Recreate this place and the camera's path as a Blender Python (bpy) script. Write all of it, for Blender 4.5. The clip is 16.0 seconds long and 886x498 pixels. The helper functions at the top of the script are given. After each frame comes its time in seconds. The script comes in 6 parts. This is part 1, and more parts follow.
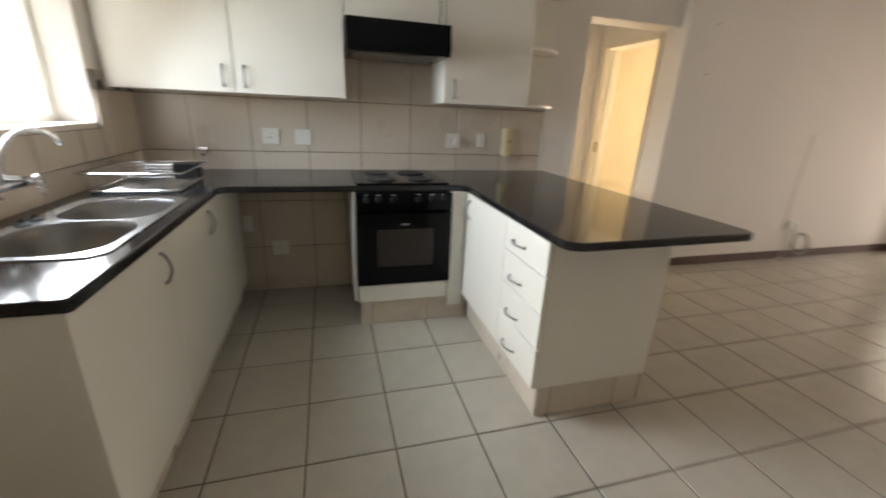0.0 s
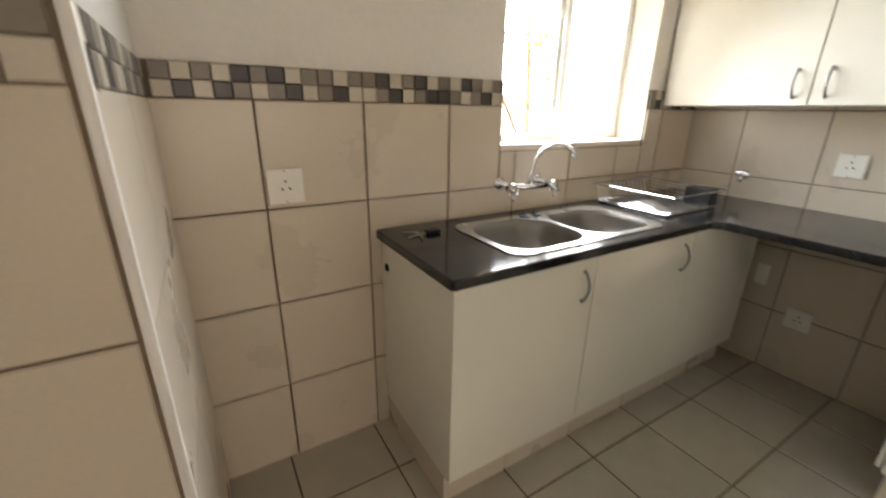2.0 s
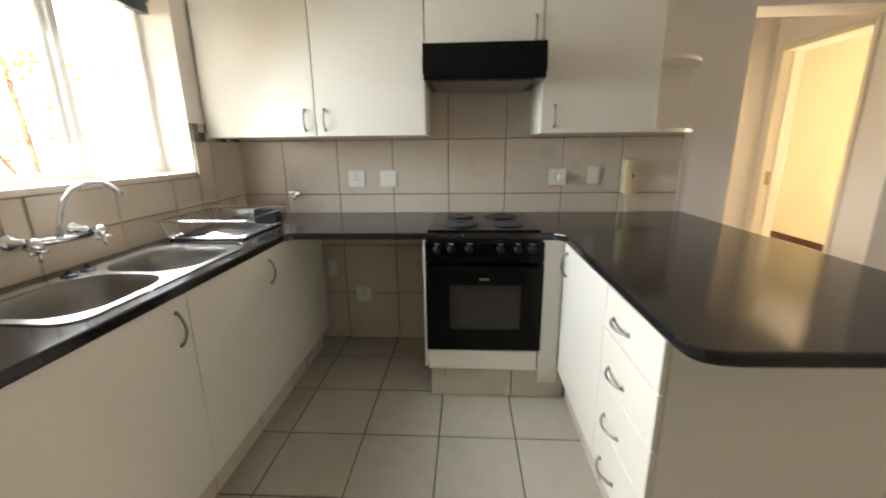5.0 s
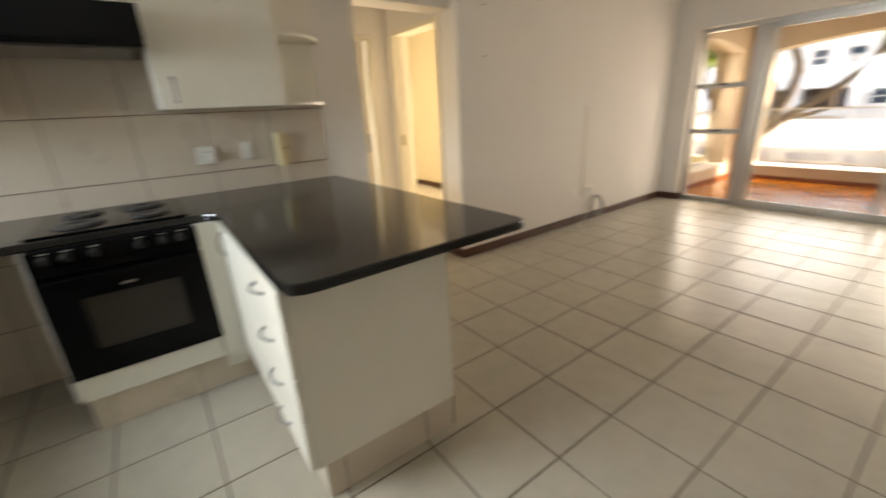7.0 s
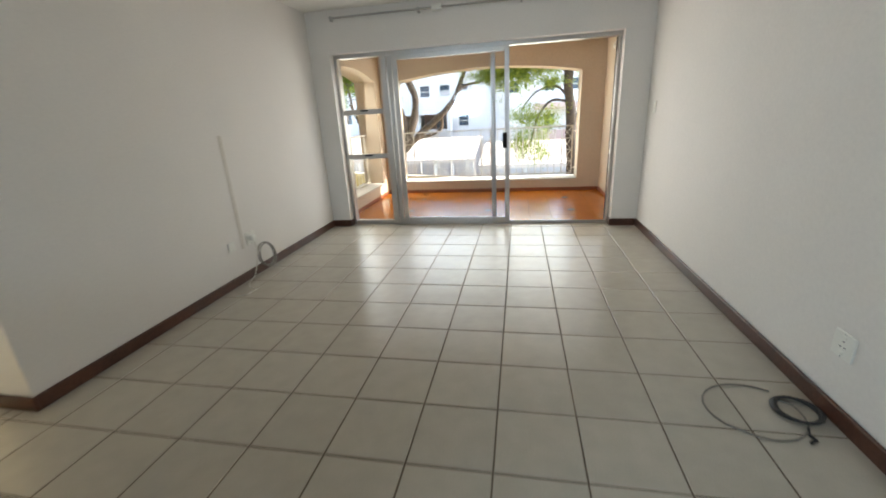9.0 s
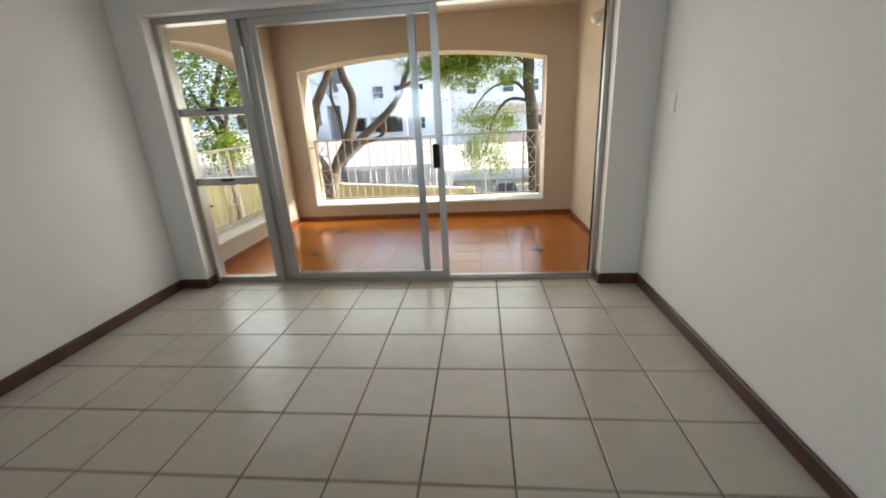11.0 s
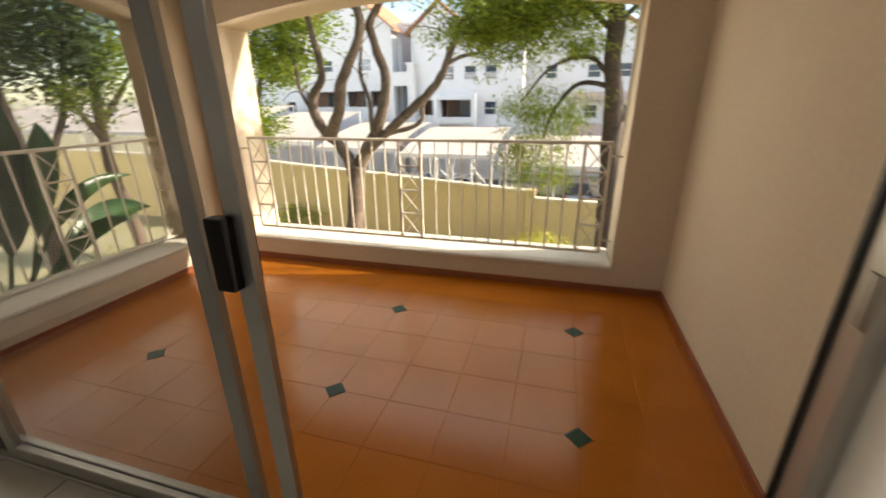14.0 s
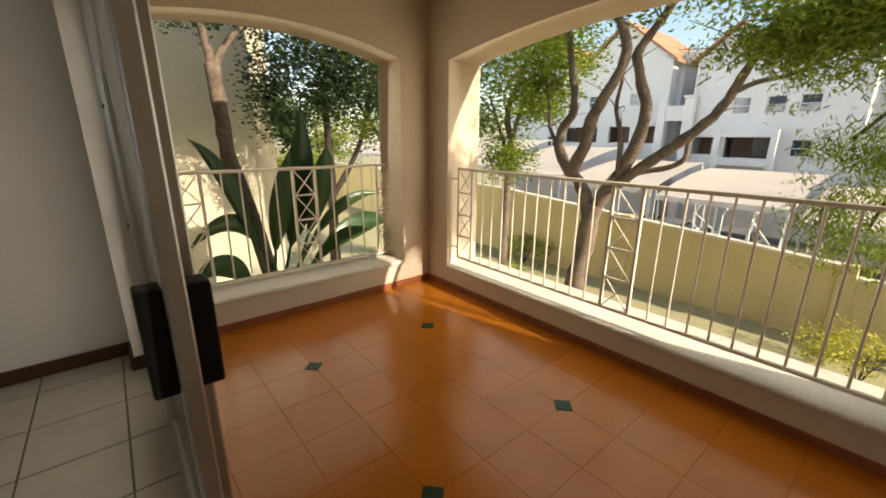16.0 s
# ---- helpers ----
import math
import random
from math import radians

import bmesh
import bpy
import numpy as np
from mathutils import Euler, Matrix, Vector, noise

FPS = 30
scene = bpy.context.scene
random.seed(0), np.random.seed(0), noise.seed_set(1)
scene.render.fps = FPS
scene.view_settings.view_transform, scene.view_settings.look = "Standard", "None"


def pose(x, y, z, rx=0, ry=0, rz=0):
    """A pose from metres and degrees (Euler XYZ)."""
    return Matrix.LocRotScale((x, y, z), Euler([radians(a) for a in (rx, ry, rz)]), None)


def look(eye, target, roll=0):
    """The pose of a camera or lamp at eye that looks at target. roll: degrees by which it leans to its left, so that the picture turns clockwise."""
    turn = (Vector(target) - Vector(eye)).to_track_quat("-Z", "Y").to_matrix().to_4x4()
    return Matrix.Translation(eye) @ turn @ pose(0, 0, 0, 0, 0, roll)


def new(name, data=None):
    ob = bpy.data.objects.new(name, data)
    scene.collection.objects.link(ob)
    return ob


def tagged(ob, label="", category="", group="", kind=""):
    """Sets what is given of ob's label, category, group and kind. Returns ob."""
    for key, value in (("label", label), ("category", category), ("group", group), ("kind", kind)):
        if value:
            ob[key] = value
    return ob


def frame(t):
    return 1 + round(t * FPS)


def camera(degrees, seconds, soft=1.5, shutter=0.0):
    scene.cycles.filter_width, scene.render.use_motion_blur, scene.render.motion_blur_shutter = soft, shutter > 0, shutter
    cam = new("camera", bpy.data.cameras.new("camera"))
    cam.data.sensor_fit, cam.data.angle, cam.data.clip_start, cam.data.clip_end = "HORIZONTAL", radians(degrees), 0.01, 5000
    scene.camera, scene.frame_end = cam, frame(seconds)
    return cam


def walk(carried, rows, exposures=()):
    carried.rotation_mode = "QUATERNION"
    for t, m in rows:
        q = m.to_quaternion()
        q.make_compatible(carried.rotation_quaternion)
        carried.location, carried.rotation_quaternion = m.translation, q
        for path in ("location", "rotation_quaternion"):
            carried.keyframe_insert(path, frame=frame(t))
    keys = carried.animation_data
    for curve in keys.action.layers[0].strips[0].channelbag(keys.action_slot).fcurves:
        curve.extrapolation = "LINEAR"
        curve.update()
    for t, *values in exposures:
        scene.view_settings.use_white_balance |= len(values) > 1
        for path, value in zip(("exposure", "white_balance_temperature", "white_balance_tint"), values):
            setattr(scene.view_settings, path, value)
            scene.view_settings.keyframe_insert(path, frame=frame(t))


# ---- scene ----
cam = camera(95.9, 16.0, 1.8, 0.5)
PATH = [
    (0, (1.681, -0.218, 1.360), (-0.134, 0.312, 0.709), 2.6),
    (0.5, (1.564, -0.148, 1.344), (-0.316, -0.196, 0.663), 1.6),
    (0.8, (1.505, -0.165, 1.325), (-0.306, -0.591, 0.632), 1.6),
    (1, (1.450, -0.163, 1.324), (-0.279, -0.847, 0.587), 0.2),
    (1.5, (1.323, -0.072, 1.315), (0.044, -1.434, 0.603), -0.1),
    (2, (1.225, 0.055, 1.370), (0.253, -1.565, 0.712), 0.9),
    (2.5, (1.226, 0.056, 1.394), (0.326, -1.688, 1.005), -0.3),
    (3, (1.183, 0.077, 1.390), (0.112, -1.562, 0.984), 0.6),
    (3.5, (1.159, 0.146, 1.421), (-0.307, -1.177, 1.104), 2.4),
    (4, (1.168, 0.149, 1.437), (-0.595, -0.736, 1.104), 3.5),
    (4.2, (1.176, 0.116, 1.418), (-0.676, -0.552, 1.067), 2.5),
    (6.3, (1.445, 0.229, 1.326), (-0.401, 0.585, 0.643), -2.1),
    (6.5, (1.458, 0.261, 1.350), (-0.354, 0.737, 0.649), -2.7),
    (7, (1.489, 0.398, 1.340), (-0.048, 1.496, 0.683), -3.0),
    (7.5, (1.425, 0.549, 1.322), (0.383, 2.131, 0.683), -2.5),
    (8, (1.300, 0.684, 1.363), (0.760, 2.513, 0.761), -3.0),
    (8.5, (1.216, 0.941, 1.369), (0.812, 2.796, 0.740), -2.7),
    (9, (1.189, 1.321, 1.366), (0.817, 3.181, 0.731), -3.2),
    (9.2, (1.190, 1.512, 1.349), (0.900, 3.394, 0.737), -2.4),
    (11.3, (1.407, 3.505, 1.335), (1.249, 5.394, 0.698), -3.5),
    (11.5, (1.440, 3.687, 1.339), (1.342, 5.584, 0.712), -3.5),
    (12, (1.501, 4.163, 1.327), (1.524, 6.055, 0.679), -3.9),
    (12.5, (1.608, 4.607, 1.349), (1.559, 6.512, 0.742), -2.3),
    (13, (1.667, 4.989, 1.344), (1.537, 6.885, 0.723), -2.4),
    (13.5, (1.677, 5.379, 1.362), (1.494, 7.235, 0.639), -4.1),
    (14, (1.733, 5.666, 1.363), (1.214, 7.469, 0.669), -0.7),
    (14.5, (1.686, 5.880, 1.317), (1.025, 7.655, 0.675), -0.0),
    (15, (1.681, 6.084, 1.347), (0.734, 7.719, 0.693), -2.0),
    (15.5, (1.684, 6.262, 1.333), (0.273, 7.546, 0.733), 0.4),
    (16, (1.725, 6.339, 1.346), (0.239, 7.563, 0.806), 0.4),
]
EXPOSURES = [(0, 2.42, 7500, 19), (0.5, 2.6, 7400, 19), (1.0, 2.78, 7650, 19), (1.5, 2.9, 8400, 19), (2.5, 2.6, 7800, 19), (3.5, 2.75, 7650, 18), (4.2, 2.68, 7350, 18), (6.3, 2.7, 9000, 20), (7.0, 2.62, 7900, 15), (7.5, 2.53, 6650, 11), (9.0, 2.4, 6200, 7), (11.5, 1.8, 6050, 6), (12.0, 1.6, 5950, 7), (12.5, 1.48, 6450, 8), (13.5, 1.4, 7000, 9), (14.5, 1.18, 7500, 11), (15.5, 0.94, 7650, 9), (16.0, 0.88, 7550, 8)]
walk(cam, [(t, look(eye, target, roll)) for t, eye, target, roll in PATH], EXPOSURES)

# ---- world, sun, large lights ----
SUN_DIR = Vector((0.93, 0.24, 0.53)).normalized()
sky = bpy.data.worlds.new("sky")
scene.world = sky
sky.use_nodes = True
_bg = sky.node_tree.nodes["Background"]
_st = sky.node_tree.nodes.new("ShaderNodeTexSky")
_st.sky_type, _st.sun_disc = "NISHITA", False
_st.sun_elevation = math.asin(SUN_DIR.z)
_st.sun_rotation = math.atan2(SUN_DIR.x, SUN_DIR.y)
sky.node_tree.links.new(_st.outputs[0], _bg.inputs[0])
_bg.inputs[1].default_value = 0.15
_sd = bpy.data.lights.new("sun", "SUN")
_sd.energy, _sd.angle, _sd.color = 5.0, radians(0.6), (1.0, 0.93, 0.82)
sun = new("sun", _sd)
sun.matrix_world = look(SUN_DIR * 40, (0, 0, 0))


def area_lamp(name, eye, target, w, h, watts, color=(1, 1, 1)):
    d = bpy.data.lights.new(name, "AREA")
    d.shape, d.size, d.size_y, d.energy, d.color = "RECTANGLE", w, h, watts, color
    ob = new(name, d)
    ob.matrix_world = look(eye, target)
    return ob


_kw = area_lamp("skylight_kitchen_window", (-0.40, -1.63, 1.65), (0.95, 0.6, 0.6), 0.95, 0.8, 11.5, (0.62, 0.81, 1.0))
_kw.data.spread = radians(150)
area_lamp("skylight_sliding_door", (0.6, 6.35, 1.05), (0.6, 3.4, 1.2), 3.2, 1.7, 4.2, (0.97, 0.98, 1.0))
area_lamp("skylight_north_arch", (0.6, 8.865, 1.25), (0.6, 6.4, 0.75), 3.0, 1.4, 8.0, (1.0, 0.97, 0.9))
area_lamp("skylight_west_arch", (-1.5, 7.445, 1.2), (2.5, 7.365, 0.9), 1.7, 1.4, 4.8, (1.0, 0.95, 0.84))
# Warm fill added in an unseen bedroom opening, to light the room past the doorway.
area_lamp("fill_lamp_bedroom", (-2.3, 4.70, 1.5), (-3.6, 3.0, 1.0), 0.9, 1.0, 26, (1.0, 0.93, 0.78))


# ---- materials ----
def node_mat(name, color, rough=0.6, metal=0.0, var=0.08, scale=6.0, fine=120.0, bump=0.02, rand=0.0, spec=0.5, stain=None, coat=0.0):
    """A principled material with coarse and fine variation, bump and a shift per object."""
    m = bpy.data.materials.new(name)
    m.use_nodes = True
    nt = m.node_tree
    nd, ln = nt.nodes, nt.links
    b = nd["Principled BSDF"]
    tc = nd.new("ShaderNodeTexCoord")
    geo = nd.new("ShaderNodeNewGeometry")
    n1 = nd.new("ShaderNodeTexNoise")
    n1.inputs["Scale"].default_value, n1.inputs["Detail"].default_value = scale, 4
    n2 = nd.new("ShaderNodeTexNoise")
    n2.inputs["Scale"].default_value, n2.inputs["Detail"].default_value = fine, 3
    ln.new(geo.outputs["Position"], n1.inputs["Vector"])
    ln.new(geo.outputs["Position"], n2.inputs["Vector"])
    add = nd.new("ShaderNodeMath")
    add.operation = "ADD"
    ln.new(n1.outputs["Fac"], add.inputs[0])
    ln.new(n2.outputs["Fac"], add.inputs[1])
    last = add.outputs[0]
    if rand:
        oi = nd.new("ShaderNodeObjectInfo")
        ma = nd.new("ShaderNodeMath")
        ma.operation = "MULTIPLY_ADD"
        ma.inputs[1].default_value = rand
        ln.new(oi.outputs["Random"], ma.inputs[0])
        ln.new(last, ma.inputs[2])
        last = ma.outputs[0]
    mr = nd.new("ShaderNodeMapRange")
    mr.inputs["From Min"].default_value, mr.inputs["From Max"].default_value = 0.6, 1.4 + rand
    ln.new(last, mr.inputs["Value"])
    ramp = nd.new("ShaderNodeMix")
    ramp.data_type = "RGBA"
    lo = stain or tuple(c * (1 - 2.2 * var) for c in color)
    ramp.inputs["A"].default_value = (*lo, 1)
    ramp.inputs["B"].default_value = (*[min(1, c * (1 + var)) for c in color], 1)
    ln.new(mr.outputs[0], ramp.inputs["Factor"])
    ln.new(ramp.outputs["Result"], b.inputs["Base Color"])
    rr = nd.new("ShaderNodeMapRange")
    rr.inputs["To Min"].default_value, rr.inputs["To Max"].default_value = max(0.02, rough - 0.06), min(1, rough + 0.08)
    ln.new(n1.outputs["Fac"], rr.inputs["Value"])
    ln.new(rr.outputs[0], b.inputs["Roughness"])
    b.inputs["Metallic"].default_value = metal
    b.inputs["Specular IOR Level"].default_value = spec
    b.inputs["Coat Weight"].default_value = coat
    if bump:
        bp = nd.new("ShaderNodeBump")
        bp.inputs["Strength"].default_value, bp.inputs["Distance"].default_value = min(1.0, bump * 10), 0.004
        ln.new(last, bp.inputs["Height"])
        ln.new(bp.outputs[0], b.inputs["Normal"])
    return m


def glass_mat(name, tint=(1, 1, 1), rough=0.0, clear=0.92):
    """Thin pane: clear, with a Fresnel gloss."""
    m = bpy.data.materials.new(name)
    m.use_nodes = True
    nt = m.node_tree
    nt.nodes.clear()
    o = nt.nodes.new("ShaderNodeOutputMaterial")
    t = nt.nodes.new("ShaderNodeBsdfTransparent")
    t.inputs[0].default_value = (tint[0] * clear, tint[1] * clear, tint[2] * clear, 1)
    g = nt.nodes.new("ShaderNodeBsdfGlossy")
    g.inputs["Roughness"].default_value = rough
    lw = nt.nodes.new("ShaderNodeLayerWeight")
    lw.inputs[0].default_value = 0.5
    pw = nt.nodes.new("ShaderNodeMath")
    pw.operation, pw.inputs[1].default_value = "POWER", 5.0
    f = nt.nodes.new("ShaderNodeMath")
    f.operation, f.inputs[1].default_value, f.inputs[2].default_value = "MULTIPLY_ADD", 0.7, 0.012
    nt.links.new(lw.outputs["Facing"], pw.inputs[0])
    nt.links.new(pw.outputs[0], f.inputs[0])
    mx = nt.nodes.new("ShaderNodeMixShader")
    nt.links.new(f.outputs[0], mx.inputs[0])
    nt.links.new(t.outputs[0], mx.inputs[1])
    nt.links.new(g.outputs[0], mx.inputs[2])
    nt.links.new(mx.outputs[0], o.inputs[0])
    return m


def leaf_mat(name, color, var=0.3, trans=0.35, rough=0.5):
    m = bpy.data.materials.new(name)
    m.use_nodes = True
    nt = m.node_tree
    nd, ln = nt.nodes, nt.links
    b = nd["Principled BSDF"]
    geo = nd.new("ShaderNodeNewGeometry")
    mx = nd.new("ShaderNodeMix")
    mx.data_type = "RGBA"
    mx.inputs["A"].default_value = (color[0] * (1 - var), color[1] * (1 - var * 0.8), color[2] * (1 - var), 1)
    mx.inputs["B"].default_value = (color[0] * (1 + var * 1.4), color[1] * (1 + var), color[2] * (1 + var * 0.6), 1)
    ln.new(geo.outputs["Random Per Island"], mx.inputs["Factor"])
    ln.new(mx.outputs["Result"], b.inputs["Base Color"])
    b.inputs["Roughness"].default_value = rough
    tr = nd.new("ShaderNodeBsdfTranslucent")
    ln.new(mx.outputs["Result"], tr.inputs[0])
    sh = nd.new("ShaderNodeMixShader")
    sh.inputs[0].default_value = trans
    ln.new(b.outputs[0], sh.inputs[1])
    ln.new(tr.outputs[0], sh.inputs[2])
    ln.new(sh.outputs[0], nd["Material Output"].inputs[0])
    return m


M_wall = node_mat("plaster_offwhite", (0.74, 0.70, 0.645), 0.72, var=0.03, scale=1.3, fine=60, bump=0.012)
M_ceil = node_mat("ceiling_paint", (0.74, 0.70, 0.63), 0.8, var=0.02, scale=1, fine=60, bump=0.01)
M_room = node_mat("bedroom_plaster", (0.74, 0.67, 0.52), 0.75, var=0.03, scale=1.5, fine=60, bump=0.01)
M_ftile = node_mat("cream_floor_tile", (0.49, 0.447, 0.37), 0.22, var=0.07, scale=9, fine=160, bump=0.006, rand=0.25)
M_grout = node_mat("brown_grout", (0.15, 0.115, 0.08), 0.9, var=0.2, scale=20, fine=200, bump=0.05)
M_wtile = node_mat("cream_wall_tile", (0.60, 0.515, 0.415), 0.28, var=0.035, scale=3.5, fine=140, bump=0.005, rand=0.3)
M_wgrout = node_mat("wall_grout", (0.22, 0.165, 0.115), 0.9, var=0.15, scale=20, fine=200, bump=0.04)
M_mosA = node_mat("mosaic_cream", (0.56, 0.50, 0.41), 0.3, var=0.05, scale=15, rand=0.2)
M_mosB = node_mat("mosaic_taupe", (0.22, 0.185, 0.15), 0.3, var=0.08, scale=15, rand=0.3)
M_mosC = node_mat("mosaic_charcoal", (0.045, 0.04, 0.038), 0.3, var=0.1, scale=15, rand=0.3)
M_skirt = node_mat("dark_stained_wood", (0.085, 0.032, 0.016), 0.38, var=0.3, scale=5, fine=60, bump=0.02)
M_white = node_mat("white_melamine", (0.75, 0.715, 0.625), 0.34, var=0.025, scale=2, fine=200, bump=0.004)
M_whitep = node_mat("white_plastic", (0.78, 0.76, 0.69), 0.35, var=0.03, scale=8, bump=0.002)
M_cream = node_mat("aged_cream_plastic", (0.70, 0.60, 0.36), 0.4, var=0.05, scale=10, bump=0.003)
M_granite = node_mat("black_worktop", (0.018, 0.017, 0.017), 0.10, var=0.5, scale=90, fine=420, bump=0.002, spec=0.5)
M_steel = node_mat("stainless_steel", (0.58, 0.57, 0.55), 0.24, 1.0, var=0.06, scale=5, fine=300, bump=0.004)
M_chrome = node_mat("chrome", (0.75, 0.75, 0.75), 0.08, 1.0, var=0.03, scale=5, bump=0.0)
M_nickel = node_mat("brushed_nickel", (0.30, 0.29, 0.28), 0.3, 1.0, var=0.05, scale=20, bump=0.0)
M_black = node_mat("black_enamel", (0.003, 0.003, 0.0035), 0.12, var=0.2, scale=5, bump=0.0, spec=0.14)
M_blackm = node_mat("matt_black_plastic", (0.008, 0.0075, 0.007), 0.48, var=0.2, scale=12, bump=0.01, spec=0.22)
M_darkglass = node_mat("oven_glass", (0.03, 0.024, 0.02), 0.08, var=0.1, scale=4, bump=0.0, spec=0.4)
M_hotplate = node_mat("cast_iron_plate", (0.03, 0.03, 0.032), 0.4, 0.3, var=0.2, scale=30, bump=0.02)
M_alu = node_mat("anodised_aluminium", (0.46, 0.44, 0.41), 0.36, 0.85, var=0.05, scale=10, fine=200, bump=0.004)
M_glass = glass_mat("window_glass")
M_trim = node_mat("white_tile_trim", (0.78, 0.76, 0.72), 0.3, var=0.02, scale=4, bump=0.002)
M_terra = node_mat("polished_terracotta", (0.42, 0.130, 0.011), 0.17, spec=0.36, var=0.10, scale=3.5, fine=90, bump=0.006, rand=0.22)
M_tgrout = node_mat("terracotta_joint", (0.30, 0.095, 0.012), 0.8, var=0.2, scale=20, bump=0.03)
M_green = node_mat("green_glazed_inset", (0.012, 0.045, 0.022), 0.35, spec=0.2, var=0.2, scale=20, bump=0.003, rand=0.3)
M_bplas = node_mat("balcony_plaster", (0.56, 0.46, 0.35), 0.8, var=0.06, scale=1.6, fine=45, bump=0.03)
M_sill = node_mat("painted_sill", (0.60, 0.56, 0.50), 0.7, var=0.12, scale=3, fine=60, bump=0.03)
M_redpaint = node_mat("red_oxide_paint", (0.26, 0.075, 0.025), 0.5, var=0.15, scale=4, bump=0.01)
M_railp = node_mat("cream_painted_steel", (0.66, 0.60, 0.50), 0.45, var=0.08, scale=8, fine=90, bump=0.012)
M_doorp = node_mat("painted_door", (0.66, 0.60, 0.48), 0.5, var=0.04, scale=2, bump=0.006)
M_framep = node_mat("cream_door_frame", (0.74, 0.68, 0.54), 0.42, var=0.03, scale=4, bump=0.004)
M_brass = node_mat("dull_brass", (0.30, 0.24, 0.12), 0.35, 0.9, var=0.1, scale=30, bump=0.0)
M_cable = node_mat("black_cable", (0.02, 0.02, 0.02), 0.5, var=0.2, scale=20, bump=0.0)
M_gcable = node_mat("grey_cable", (0.22, 0.20, 0.17), 0.55, var=0.1, scale=20, bump=0.0)
M_wcable = node_mat("white_cable", (0.62, 0.58, 0.50), 0.5, var=0.06, scale=20, bump=0.0)
M_blind = node_mat("blind_slats", (0.10, 0.115, 0.14), 0.45, var=0.1, scale=6, bump=0.0)


# ---- mesh helpers ----
def link(name, bm, mat, parent=None, label="", smooth=False):
    me = bpy.data.meshes.new(name)
    bmesh.ops.recalc_face_normals(bm, faces=bm.faces)
    bm.to_mesh(me)
    bm.free()
    if smooth:
        me.polygons.foreach_set("use_smooth", [True] * len(me.polygons))
    me.materials.append(mat)
    ob = new(name, me)
    if parent:
        ob.parent = parent
    if label:
        ob["label"] = label
    return ob


part = link
# The balcony and all beyond it are laid out from the sliding door and set down this far to the north.
NY = 0.365
shift = [0.0]


def thing(name, label, category, group="", kind="", at=(0, 0, 0)):
    ob = new(name)
    ob.location = (at[0], at[1] + shift[0], at[2])
    ob.empty_display_size = 0.1
    return tagged(ob, label, category, group, kind)


def box(bm, lo, hi, bevel=0.0, seg=1, m=None):
    lo, hi = Vector(lo), Vector(hi)
    r = bmesh.ops.create_cube(bm, size=1)
    vs = r["verts"]
    mid, size = (lo + hi) / 2, hi - lo
    for v in vs:
        v.co = Vector((v.co.x * size.x, v.co.y * size.y, v.co.z * size.z)) + mid
    if bevel:
        es = {e for v in vs for e in v.link_edges}
        g = bmesh.ops.bevel(bm, geom=list(es), offset=bevel, segments=seg, profile=0.6, affect="EDGES")
        vs = list({v for f in g["faces"] for v in f.verts} | {v for v in vs if v.is_valid})
    if m is not None:
        bmesh.ops.transform(bm, matrix=m, verts=[v for v in vs if v.is_valid])
    return bm


def B(lo, hi, bevel=0.0, seg=1):
    return box(bmesh.new(), lo, hi, bevel, seg)


def block(name, lo, hi, mat, parent=None, bevel=0.0, label="", seg=1):
    return link(name, B(lo, hi, bevel, seg), mat, parent, label)


def plate(loops, lo, hi, axis="z"):
    """A slab cut to the first loop, with the other loops as holes through it. The loops lie across axis, (x, y), (x, z) or (y, z)."""
    def put(a, b, c):
        return {"z": (a, b, c), "y": (a, c, b), "x": (c, a, b)}[axis]
    bm = bmesh.new()
    for c in (lo, hi):
        edges = []
        for loop in loops:
            vs = [bm.verts.new(put(a, b, c)) for a, b in loop]
            edges += [bm.edges.new((vs[i], vs[i - 1])) for i in range(len(vs))]
        bmesh.ops.triangle_fill(bm, use_beauty=True, use_dissolve=False, edges=edges)
    bm.verts.ensure_lookup_table()
    n = sum(len(x) for x in loops)
    k = 0
    for loop in loops:
        for i in range(len(loop)):
            j = (i + 1) % len(loop)
            bm.faces.new([bm.verts[k + i], bm.verts[k + j], bm.verts[n + k + j], bm.verts[n + k + i]])
        k += len(loop)
    return bm


def rect(a0, b0, a1, b1):
    return [(a0, b0), (a1, b0), (a1, b1), (a0, b1)]


def rrect(a0, b0, a1, b1, r, n=5):
    out = []
    for cx, cy, s in ((a1 - r, b0 + r, -90), (a1 - r, b1 - r, 0), (a0 + r, b1 - r, 90), (a0 + r, b0 + r, 180)):
        out += [(cx + r * math.cos(radians(s + 90 * i / n)), cy + r * math.sin(radians(s + 90 * i / n))) for i in range(n + 1)]
    return out


